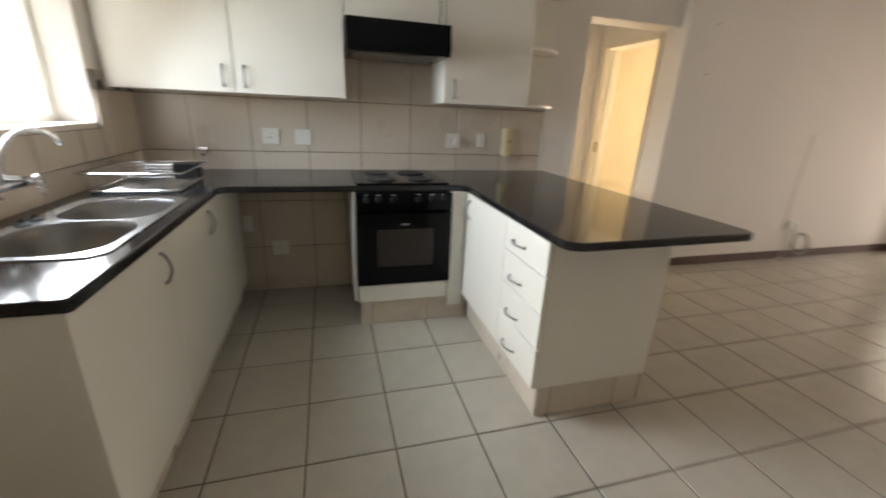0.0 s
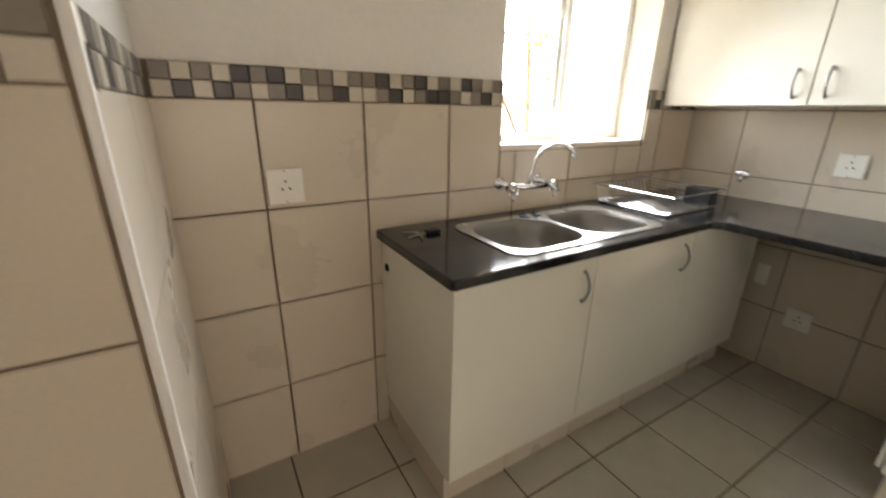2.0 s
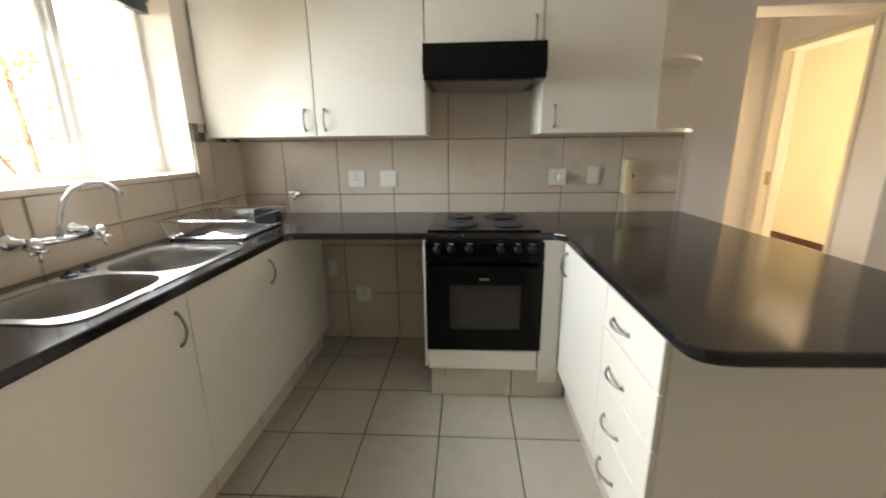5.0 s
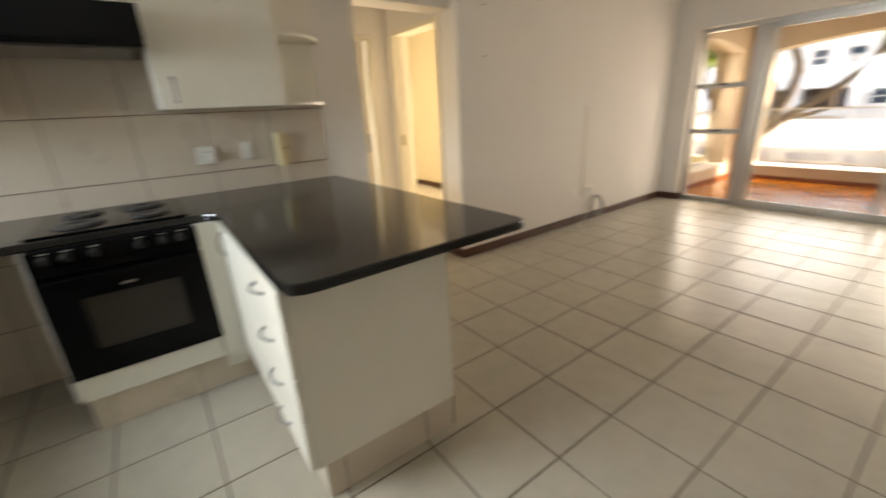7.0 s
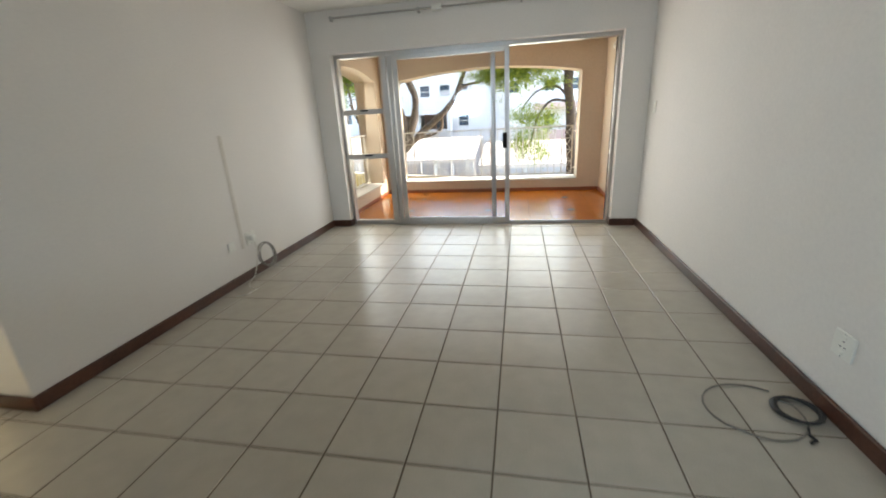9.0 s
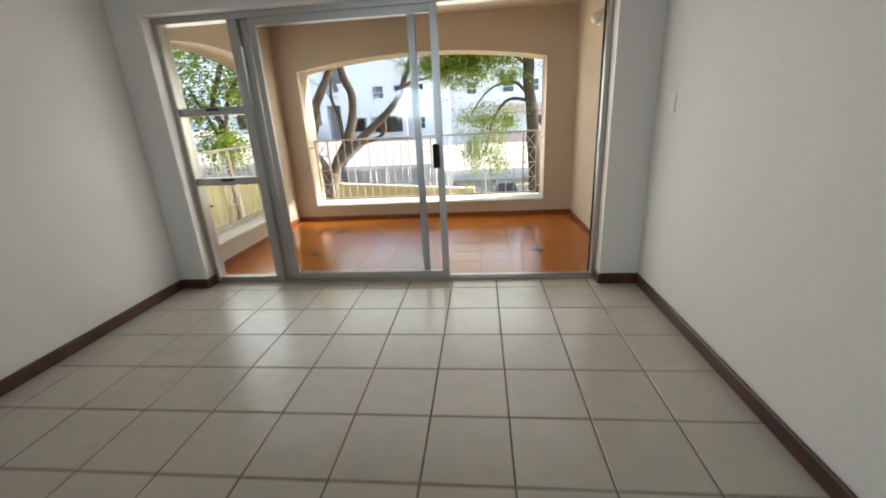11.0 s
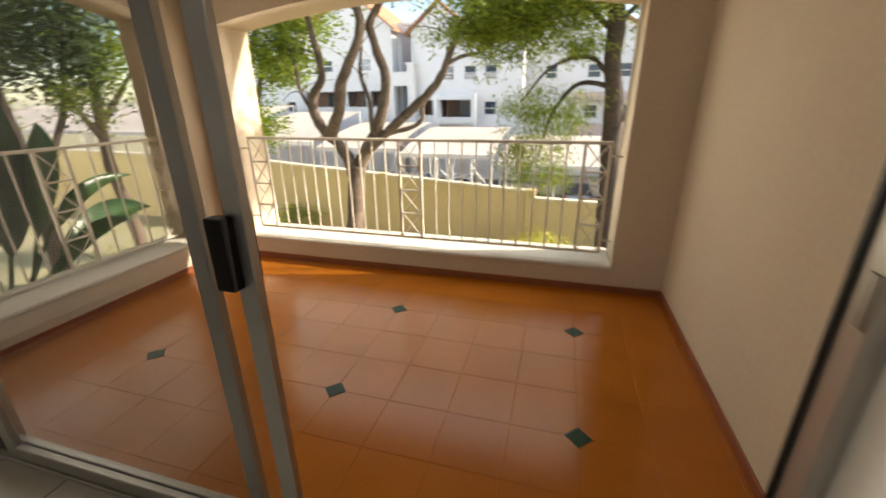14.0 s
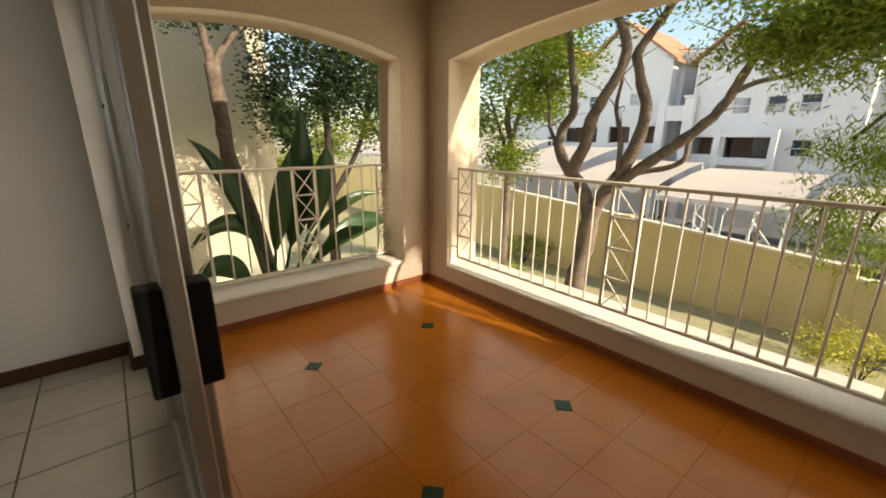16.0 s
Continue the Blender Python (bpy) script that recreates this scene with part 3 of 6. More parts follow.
for a, b in ((0.667, 0.736), (0.740, 1.096), (1.100, 1.240)):
    into(pen, "tiled_plinth", B((0.312, a, 0.0), (0.322, b, 0.178), 0.002), M_wtile, "cream tiled plinth")
for a, b in ((-0.69, -0.367), (-0.363, -0.002), (0.002, 0.31)):
    into(pen, "tiled_plinth", B((a, 0.667, 0.0), (b, 0.69, 0.178), 0.002), M_wtile, "cream tiled plinth")
into(pen, "tiled_plinth", B((-1.36, 1.235, 0.0), (0.30, 1.257, 0.178), 0.003), M_wtile, "cream tiled plinth")
for z0, z1 in ((0.733, 0.884), (0.562, 0.729), (0.392, 0.558), (0.19, 0.388)):
    d = into(pen, "drawer", B((-0.055, 0.612, z0), (0.352, 0.630, z1), 0.002), M_white)
    zc = {0.733: 0.795, 0.562: 0.615, 0.392: 0.433, 0.19: 0.255}[z0]
    hb = handle_bow(pen, (0.03, 0.612, zc), (0.15, 0.612, zc), (0, -1, 0))
    hb.parent = d
    hb.matrix_local = Matrix.Translation((0.15, -0.94, 0))
d = into(pen, "door", B((-0.66, 0.612, 0.19), (-0.059, 0.630, 0.884), 0.002), M_white)
hb = handle_bow(pen, (-0.60, 0.612, 0.735), (-0.60, 0.612, 0.845), (0, -1, 0))
hb.parent = d
hb.matrix_local = Matrix.Translation((0.15, -0.94, 0))

# wall cabinets
UZ, UX, UT = 1.41, -1.04, CEIL - 0.004
def wall_cab(name, label, y0, y1, z0, doors, handles):
    c = thing(name, label, "cabinet", "kitchen wall cabinets", at=(-1.2, (y0 + y1) / 2, z0))
    into(c, "body", B((XW + 0.012, y0, z0), (UX - 0.02, y1, UT), 0.001), M_white)
    for (a, b), hy in zip(doors, handles):
        d = into(c, "door", B((UX - 0.019, a + 0.003, z0), (UX, b - 0.003, UT - 0.004), 0.002), M_white)
        hb = handle_bow(c, (UX, hy, z0 + 0.035), (UX, hy, z0 + 0.145), (1, 0, 0))
        hb.parent = d
        hb.matrix_local = Matrix.Translation((1.2, -(y0 + y1) / 2, -z0))
    return c
wall_cab("wall_cabinet", "white double-door wall cabinet beside the window", YS + 0.012, -0.096, UZ, ((YS + 0.012, -0.715), (-0.715, -0.096)), (-0.775, -0.662))
wall_cab("wall_cabinet", "short white wall cabinet above the extractor hood", -0.094, 0.528, 1.848, ((-0.094, 0.528),), (0.489,))
cabC = wall_cab("wall_cabinet", "white single-door wall cabinet with open end shelves", 0.530, 1.143, UZ, ((0.530, 1.143),), (0.605,))
for z in (UZ + 0.0, 1.785, 2.16):
    q = [(XW + 0.012, 1.143), (UX - 0.02, 1.143)]
    q += [(XW + 0.012 + 0.31 * math.cos(radians(a)), 1.143 + 0.332 * math.sin(radians(a))) for a in range(12, 91, 13)]
    into(cabC, "end_shelf", plate([q], z, z + 0.018), M_white, "rounded white end shelf")

into(cabC, "back_board", B((XW + 0.012, 1.143, UZ + 0.018), (XW + 0.026, 1.462, UT)), M_white)

# extractor hood
hood = thing("extractor_hood", "black slanted extractor hood above the hob", "extractor hood", at=(-1.1, 0.21, 1.66))
into(hood, "canopy", plate([[(XW + 0.012, 1.70), (-0.875, 1.70), (-0.90, 1.845), (XW + 0.012, 1.845)]], -0.092, 0.526, "y"), M_black)
into(hood, "visor", B((-1.34, -0.088, 1.668), (-0.872, 0.522, 1.70), 0.006, 2), M_black, "black lower visor")
into(hood, "grease_filter", B((-1.30, -0.05, 1.663), (-0.92, 0.47, 1.669), 0.002), M_nickel, "grey grease filter")


def outlet(pos, face, w, h, kind, name="wall_socket", label="white double wall socket plate", cat="socket"):
    """A plate on a wall; face is the turn about z that points its front along the wall's normal (from -y)."""
    o = thing(name, label, cat, at=pos)
    o.rotation_euler = (0, 0, radians(face))
    part("plate", B((-w / 2, -0.009, -h / 2), (w / 2, 0.0, h / 2), 0.003, 2), M_whitep, o)
    if kind == "socket":
        for x, z in ((0, 0.017), (-0.012, -0.008), (0.012, -0.008)):
            part("pin_hole", lathe(bmesh.new(), [(0.0042, 0), (0.0042, 0.001), (0.001, 0.001)], 10, pose(x, -0.0085, z, 90)), M_blackm, o)
        part("rocker", B((-0.009, -0.0125, 0.028), (0.009, -0.008, 0.044), 0.001), M_whitep, o)
        part("rocker", B((-0.009, -0.0125, -0.044), (0.009, -0.008, -0.028), 0.001), M_whitep, o)
    elif kind == "switch":
        part("rocker", B((-0.007, -0.0125, -0.012), (0.007, -0.008, 0.012), 0.001), M_whitep, o)
    for z in (-1, 1):
        part("screw", lathe(bmesh.new(), [(0.003, 0), (0.003, 0.0012), (0.001, 0.0014)], 8, pose(0, -0.0085, z * (h / 2 - 0.006), 90)), M_nickel, o)
    return o


WF = XW + 0.012
outlet((0.995, YS + 0.012, 1.12), 180, 0.115, 0.115, "socket")
outlet((WF, -0.592, 1.15), 90, 0.105, 0.105, "socket", label="white square wall socket plate on the tiles")
outlet((WF, -0.382, 1.148), 90, 0.105, 0.105, "blank", "blank_plate", "white blank wall plate on the tiles", "wall plate")
s3 = outlet((WF, 0.71, 1.15), 90, 0.105, 0.105, "socket", label="white wall socket plate with a plug adapter")
part("plug_adapter", B((0.0, -0.045, -0.022), (0.045, -0.008, 0.022), 0.006, 2), M_whitep, s3, "white plug adapter")
outlet((WF, 0.937, 1.157), 90, 0.065, 0.105, "switch", "light_switch", "white narrow wall switch plate", "switch")
outlet((WF, -0.592, 0.345), 90, 0.11, 0.11, "socket", label="white wall socket low behind the appliance space")
iso = outlet((WF, -0.80, 0.535), 90, 0.06, 0.12, "switch", "isolator_switch", "small grey isolator switch under the worktop", "switch")
outlet((XE, 3.078, 0.345), -90, 0.115, 0.115, "socket", label="white wall socket low on the living room wall")
outlet((XE, 5.644 + NY, 1.33), -90, 0.075, 0.115, "switch", "light_switch", "white wall switch plate beside the balcony door", "switch")
outlet((XL, 4.534, 0.37), 90, 0.12, 0.12, "socket", label="white wall socket with cables by the skirting")
outlet((XL, 4.27, 0.36), 90, 0.085, 0.085, "blank", "blank_plate", "white blank wall plate above the skirting", "wall plate")

# stop tap on the stove wall
stop = thing("stop_tap", "small chrome appliance tap on the tiles", "tap", at=(WF, -1.006, 1.054))
part("flange", lathe(bmesh.new(), [(0.026, 0), (0.026, 0.004), (0.012, 0.010), (0.012, 0.05)], 16, pose(0, 0, 0, 0, 90, 0)), M_chrome, stop, "", True)
part("spout", tube(bmesh.new(), [(0.035, 0, 0), (0.05, 0, -0.012), (0.052, 0, -0.035)], 0.009, 10), M_chrome, stop, "", True)
part("tap_handle", B((0.05, -0.028, 0.006), (0.062, 0.028, 0.02), 0.005, 2), M_chrome, stop)

# intercom handset
phone = thing("intercom_handset", "aged cream plastic intercom handset on the wall", "intercom", at=(WF, 1.152, 1.145))
part("base", B((0.0, -0.042, -0.10), (0.028, 0.042, 0.11), 0.008, 2), M_cream, phone)
part("handset", B((0.028, -0.035, -0.105), (0.052, 0.004, 0.112), 0.010, 3), M_cream, phone)
part("earpiece", B((0.045, -0.038, 0.06), (0.066, 0.008, 0.115), 0.009, 3), M_cream, phone)
part("mouthpiece", B((0.045, -0.038, -0.108), (0.066, 0.008, -0.055), 0.009, 3), M_cream, phone)
part("button", B((0.028, 0.014, 0.0), (0.033, 0.032, 0.02), 0.002), M_brass, phone, "brown call button")
part("coiled_cord", tube(bmesh.new(), [(0.03 + 0.006 * math.cos(i * 1.3), -0.015 + 0.02 * (i / 60) + 0.006 * math.sin(i * 1.3), -0.105 - 0.13 * (i / 60)) for i in range(60)], 0.0022, 6), M_cream, phone)

# kitchen window
win = tagged(thing("window_1", "white framed kitchen window with two panes and a raised blind", "window"), kind="structure")
WY = -1.56
for nm, lo, hi in (("window_frame", (-0.914, WY - 0.02, 1.229), (-0.879, WY + 0.02, 2.08)), ("window_frame", (0.055, WY - 0.02, 1.229), (0.09, WY + 0.02, 2.08)), ("window_frame", (-0.879, WY - 0.02, 1.229), (0.055, WY + 0.02, 1.262)),
                   ("window_frame", (-0.879, WY - 0.02, 2.045), (0.055, WY + 0.02, 2.08)), ("mullion", (-0.455, WY - 0.018, 1.262), (-0.415, WY + 0.022, 2.045)), ("sash_bar", (-0.41, WY - 0.01, 1.27), (-0.38, WY + 0.012, 2.04))):
    block(nm, lo, hi, M_whitep, win, 0.003)
for x0, x1 in ((-0.879, -0.455), (-0.415, 0.055)):
    pn = block("pane", (x0, WY - 0.003, 1.262), (x1, WY + 0.001, 2.045), M_glass, win)
    pn.visible_shadow = False
for k, x in enumerate((-0.52, -0.36)):
    bm = tube(bmesh.new(), [(x, WY + 0.02, 1.285), (x, WY + 0.05, 1.30), (x - 0.01, WY + 0.055, 1.38)], 0.006, 8)
    part("window_latch", bm, M_nickel, win)
blind = thing("venetian_blind", "slate blue slatted blind pulled up at the window head", "blind", at=(-0.385, -1.46, 2.0))
part("head_rail", B((-0.48, -0.03, 0.05), (0.48, 0.02, 0.078), 0.003), M_blind, blind)
for k in range(7):
    part("slat", B((-0.475, -0.028, 0.0 + k * 0.0065), (0.475, 0.018, 0.003 + k * 0.0065), 0.001), M_blind, blind)
part("pull_cord", tube(bmesh.new(), [(0.44, 0.02, 0.05), (0.44, 0.025, -0.3), (0.438, 0.024, -0.45)], 0.0015, 5), M_wcable, blind)

# ---- passage and bedroom doorway ----
dfr = tagged(thing("door_frame_1", "cream painted door frame of the bedroom doorway", "door frame"), kind="structure")
for lo, hi in (((-2.35, 2.62, 0), (-2.31, 2.79, 2.08)), ((-1.59, 2.62, 0), (-1.55, 2.79, 2.08)), ((-2.31, 2.62, 2.04), (-1.59, 2.79, 2.08))):
    block("jamb", lo, hi, M_framep, dfr, 0.004)
block("stop_bead", (-2.31, 2.70, 0), (-2.298, 2.72, 2.04), M_framep, dfr)
block("strike_plate", (-2.3105, 2.655, 1.0), (-2.308, 2.69, 1.11), M_brass, dfr, 0.0, "dull brass strike plate")
hd = tagged(thing("door_1", "cream painted passage door standing slightly open", "door"), kind="structure")
hd.location = (-2.46, 1.84, 0)
hd.rotation_euler = (0, 0, radians(4))
block("leaf", (-0.02, 0.0, 0.005), (0.02, 0.555, 2.02), M_doorp, hd, 0.002)
block("handle_plate", (0.02, 0.475, 0.95), (0.026, 0.52, 1.14), M_nickel, hd, 0.002)
part("lever", tube(bmesh.new(), [(0.024, 0.497, 1.07), (0.06, 0.497, 1.07), (0.068, 0.49, 1.07), (0.07, 0.40, 1.068)], 0.008, 8), M_nickel, hd, "nickel lever handle", True)
dfr2 = tagged(thing("door_frame_2", "cream painted passage door frame", "door frame"), kind="structure")
for lo, hi in (((-2.56, 1.80, 0), (-2.41, 1.835, 2.05)), ((-2.56, 2.425, 0), (-2.41, 2.46, 2.05)), ((-2.56, 1.835, 2.022), (-2.41, 2.425, 2.05))):
    block("jamb", lo, hi, M_framep, dfr2, 0.003)

# ---- living room ----
shift[0] = NY
rail = thing("curtain_rail", "thin metal curtain rail with brackets above the sliding door", "curtain rail", at=(0.6, 5.86, 2.49))
part("rod", tube(bmesh.new(), [(-1.58, 0, 0), (1.75, 0, 0.0)], 0.011, 8), M_alu, rail)
for x in (-1.56, -0.52, 0.6, 1.72):
    part("bracket", B((x - 0.012, -0.012, -0.035), (x + 0.012, 0.04, 0.02), 0.003), M_alu, rail)
part("cord_block", B((-0.37, -0.012, -0.03), (-0.26, 0.04, 0.03), 0.004), M_whitep, rail, "white cord pulley block")
shift[0] = 0.0
chase = thing("wall_conduit", "painted-over cable conduit running up the wall", "conduit", at=(XL, 4.418, 0.30))
part("strip", B((0, -0.02, 0.0), (0.004, 0.02, 1.0), 0.0015), node_mat("patched_plaster", (0.64, 0.59, 0.51), 0.75, var=0.08, scale=12, fine=80, bump=0.04), chase)


for z in (1.75, 2.13):
    nail = thing("nail", "small dark nail standing out of the plaster", "nail", "nails in the wall", at=(XL, 2.915, z))
    part("shank", lathe(bmesh.new(), [(0.0025, 0), (0.0025, 0.018), (0.005, 0.019), (0.005, 0.021)], 8, pose(0, 0, 0, 0, 80, 0)), M_cable, nail)


def coil(bm, c, r, turns, rise, tilt, rad, seed=1):
    rr = random.Random(seed)
    n = int(turns * 22)
    m = pose(*c, *tilt)
    j = [rr.uniform(-0.1, 0.1) for _ in range(n + 4)]
    pts = []
    for i in range(n):
        a = i / 22 * 2 * math.pi
        k = r * (1 + 0.10 * math.sin(a * 0.37 + seed) + 0.25 * j[i // 8])
        pts.append(m @ Vector((k * math.cos(a), k * math.sin(a), rad + rise * (0.5 + 0.5 * math.sin(a * 0.61)))))
    return tube(bm, pts, rad, 6)


cc = thing("cable_coil", "coil of grey and white cable hanging beside the wall socket", "cable", at=(XL + 0.03, 4.63, 0.06))
part("loop", coil(bmesh.new(), (0.03, 0, 0.11), 0.115, 3.3, 0.02, (0, 78, 0), 0.0055, 3), M_gcable, cc)
part("lead", tube(bmesh.new(), [(0.0, -0.11, 0.30), (0.03, -0.10, 0.22), (0.035, -0.13, 0.12), (0.04, -0.22, -0.02), (0.05, -0.34, -0.052), (0.12, -0.42, -0.055), (0.2, -0.44, -0.055), (0.19, -0.56, -0.055), (0.12, -0.60, -0.055)], 0.004, 6), M_wcable, cc, "white loose lead on the floor")
part("plug", B((-0.025, -0.135, 0.29), (0.03, -0.085, 0.34), 0.01, 2), M_whitep, cc)
kc = thing("black_cable_coil", "tight coil of black cable on the tiled floor", "cable", at=(2.40, 3.04, 0.0))
part("loop", coil(bmesh.new(), (0.035, 0.02, 0.002), 0.085, 4.4, 0.014, (0, 0, 0), 0.006, 5), M_cable, kc)
part("lead", tube(bmesh.new(), [(0.02, -0.09, 0.006), (-0.0, -0.13, 0.006), (0.01, -0.16, 0.006), (-0.02, -0.175, 0.006)], 0.006, 6), M_cable, kc)
bigl = [(0.20 * math.cos(a / 24 * 6.283 + 0.9) * (1.05 if a < 12 else 0.92) - 0.115, 0.185 * math.sin(a / 24 * 6.283 + 0.9) + 0.01, 0.005) for a in range(23)]
gl = thing("grey_cable_loop", "wide loose loop of thin grey cable on the tiled floor", "cable", at=(2.38, 3.04, 0.0))
part("loop", tube(bmesh.new(), bigl + [(0.02, 0.09, 0.006), (0.06, 0.05, 0.012)], 0.0045, 6), M_gcable, gl)

# ---- sliding door ----
shift[0] = NY
slid = tagged(thing("sliding_door_1", "grey aluminium sliding door half open with a fixed side window", "sliding door"), kind="structure")
FY0, FY1, HT = 6.0, 6.105, 2.12
def fr(name, lo, hi, parent=slid, bev=0.003):
    return block(name, lo, hi, M_alu, parent, bev)
fr("door_frame", (-1.05, FY0, 2.075), (2.27, FY1, HT))
fr("door_frame", (-1.05, FY0, 0.0), (-1.01, FY1, 2.075))
fr("door_frame", (2.235, FY0 + 0.02, 0.0), (2.27, FY1, 2.075))
fr("mullion", (-0.47, FY0, 0.0), (-0.395, FY1, 2.075))
tr = fr("bottom_track", (-0.395, FY0, 0.0), (2.235, FY1, 0.018))
for y in (6.018, 6.05):
    fr("track_rib", (-0.395, y - 0.004, 0.018), (2.235, y + 0.004, 0.028), tr, 0.001)
fr("bottom_rail", (-1.01, FY0 + 0.02, 0.0), (-0.47, FY1 - 0.02, 0.05))
for z in (0.905, 1.455):
    fr("transom", (-1.01, FY0 + 0.015, z - 0.03), (-0.47, FY1 - 0.02, z + 0.03))
    block("sash_latch", (-0.78, FY0 - 0.005, z + 0.005), (-0.68, FY0 + 0.015, z + 0.022), M_blackm, slid, 0.003, "small dark window latch")
for z0, z1 in ((0.05, 0.875), (0.935, 1.425), (1.485, 2.075)):
    p = block("pane", (-1.01, 6.05, z0), (-0.47, 6.055, z1), M_glass, slid)
    p.visible_shadow = False
M_bronze = node_mat("dark_brown_plastic", (0.014, 0.010, 0.008), 0.6, spec=0.15, var=0.15, scale=12, bump=0.01)
def leafp(x0, x1, y, handle):
    lf = fr("leaf_stile", (x0, y - 0.014, 0.028), (x0 + 0.055, y + 0.014, 2.075))
    fr("leaf_stile", (x1 - 0.055, y - 0.014, 0.028), (x1, y + 0.014, 2.075))
    fr("leaf_rail", (x0 + 0.055, y - 0.013, 0.028), (x1 - 0.055, y + 0.013, 0.085))
    fr("leaf_rail", (x0 + 0.055, y - 0.013, 2.02), (x1 - 0.055, y + 0.013, 2.075))
    g = block("pane", (x0 + 0.055, y - 0.003, 0.085), (x1 - 0.055, y + 0.003, 2.02), M_glass, slid)
    g.visible_shadow = False
leafp(-0.39, 0.905, 6.05, False)
leafp(-0.315, 1.07, 6.018, True)
for y, s in ((6.004, -1), (6.032, 1)):
    hb = part("lock_handle", B((0.99, min(y, y + s * 0.036), 0.95), (1.04, max(y, y + s * 0.036), 1.128), 0.006, 2), M_bronze, slid, "chunky black door lock handle")
block("weather_strip", (2.228, 6.085, 0.03), (2.2345, 6.10, 2.07), M_blackm, slid, 0.0, "black rubber weather strip")
block("jamb_keeper", (2.231, 6.03, 1.0), (2.236, 6.056, 1.10), M_nickel, slid, 0.002, "steel lock keeper")


# ---- balcony ----
def railing(name, label, length, z0, z1, panels, m, bar_step):
    """A steel balcony rail along its own x: end posts, rails, bars and crossed panels."""
    r = thing(name, label, "railing", "balcony railings")
    r.matrix_world = Matrix.Translation((0, shift[0], 0)) @ m
    part("top_rail", B((0, -0.016, z1 - 0.022), (length, 0.016, z1), 0.004), M_railp, r)
    part("bottom_rail", B((0, -0.012, z0), (length, 0.012, z0 + 0.02), 0.003), M_railp, r)
    solid = []
    for a, b in panels:
        solid.append((a, b))
        pn = part("panel_post", B((a, -0.010, z0 + 0.02), (a + 0.02, 0.010, z1 - 0.022), 0.002), M_railp, r)
        part("panel_post", B((b - 0.02, -0.010, z0 + 0.02), (b, 0.010, z1 - 0.022), 0.002), M_railp, r)
        n = 4
        h = (z1 - z0 - 0.042) / n
        for k in range(n):
            za, zb = z0 + 0.02 + k * h, z0 + 0.02 + (k + 1) * h
            if k:
                part("cross_rail", B((a + 0.02, -0.006, za - 0.006), (b - 0.02, 0.006, za + 0.006)), M_railp, r)
            for s in (0, 1):
                pts = [(a + 0.02, 0.004 - 0.008 * s, za if s else zb), (b - 0.02, 0.004 - 0.008 * s, zb if s else za)]
                part("diagonal", tube(bmesh.new(), pts, 0.0045, 6), M_railp, r)
    edges = sorted(solid)
    for (a0, a1), (b0, b1) in zip(edges, edges[1:]):
        n = max(1, round((b0 - a1) / bar_step))
        for k in range(1, n):
            x = a1 + (b0 - a1) * k / n
            part("bar", tube(bmesh.new(), [(x, 0, z0 + 0.018), (x, 0, z1 - 0.02)], 0.0065, 8), M_railp, r)
    for z in (z0 + 0.1, z1 - 0.1):
        for x, s in ((0, -1), (length, 1)):
            part("wall_lug", tube(bmesh.new(), [(x, 0, z), (x + s * 0.07, 0, z)], 0.007, 8), M_railp, r)
    return r


railing("balcony_railing", "cream painted steel balcony railing with crossed panels", 2.98, 0.285, 1.095, [(0.0, 0.19), (1.40, 1.60), (2.79, 2.98)], pose(-0.895, 8.30, 0), 0.112)
railing("balcony_railing", "cream painted steel side railing with crossed panels", 1.75, 0.262, 1.108, [(0.0, 0.20), (0.82, 1.02), (1.57, 1.75)], pose(-1.49, 6.25, 0, 0, 0, 90), 0.13)
lamp = thing("bulkhead_lamp", "small white round bulkhead lamp on the balcony wall", "lamp", at=(BXE, 7.30, 2.14))
part("base", lathe(bmesh.new(), [(0.07, 0), (0.07, 0.02), (0.055, 0.025)], 20, pose(0, 0, 0, 0, -90, 0)), M_whitep, lamp, "", True)
part("globe", lathe(bmesh.new(), [(0.052, 0.02), (0.056, 0.05), (0.045, 0.08), (0.02, 0.095), (0.002, 0.098)], 20, pose(0, 0, 0, 0, -90, 0)), M_whitep, lamp, "", True)
pipe = thing("downpipe", "cream painted downpipe with brackets outside the balcony", "downpipe", at=(-1.76, 6.19, GROUND))
part("pipe", tube(bmesh.new(), [(0, 0, 0), (0, 0, 6.3)], 0.042, 14), M_railp, pipe, "", True)
for z in (2.6, 4.05, 5.2):
    part("bracket", lathe(bmesh.new(), [(0.048, 0), (0.052, 0.01), (0.052, 0.03), (0.048, 0.04)], 14, pose(0, 0, z)), M_railp, pipe)
sash = thing("open_window_sash", "cream framed window sash standing open outside", "window sash", at=(-2.02, 6.35, 0.42))
for lo, hi in (((-0.018, -0.02, 0), (0.018, 0.02, 1.16)), ((-0.018, -0.44, 0), (0.018, -0.40, 1.16)), ((-0.018, -0.40, 0), (0.018, -0.02, 0.04)), ((-0.018, -0.40, 1.12), (0.018, -0.02, 1.16))):
    part("sash_frame", B(lo, hi, 0.003), M_railp, sash)
gp = part("pane", B((-0.003, -0.40, 0.04), (0.003, -0.02, 1.12)), M_glass, sash)
gp.visible_shadow = False

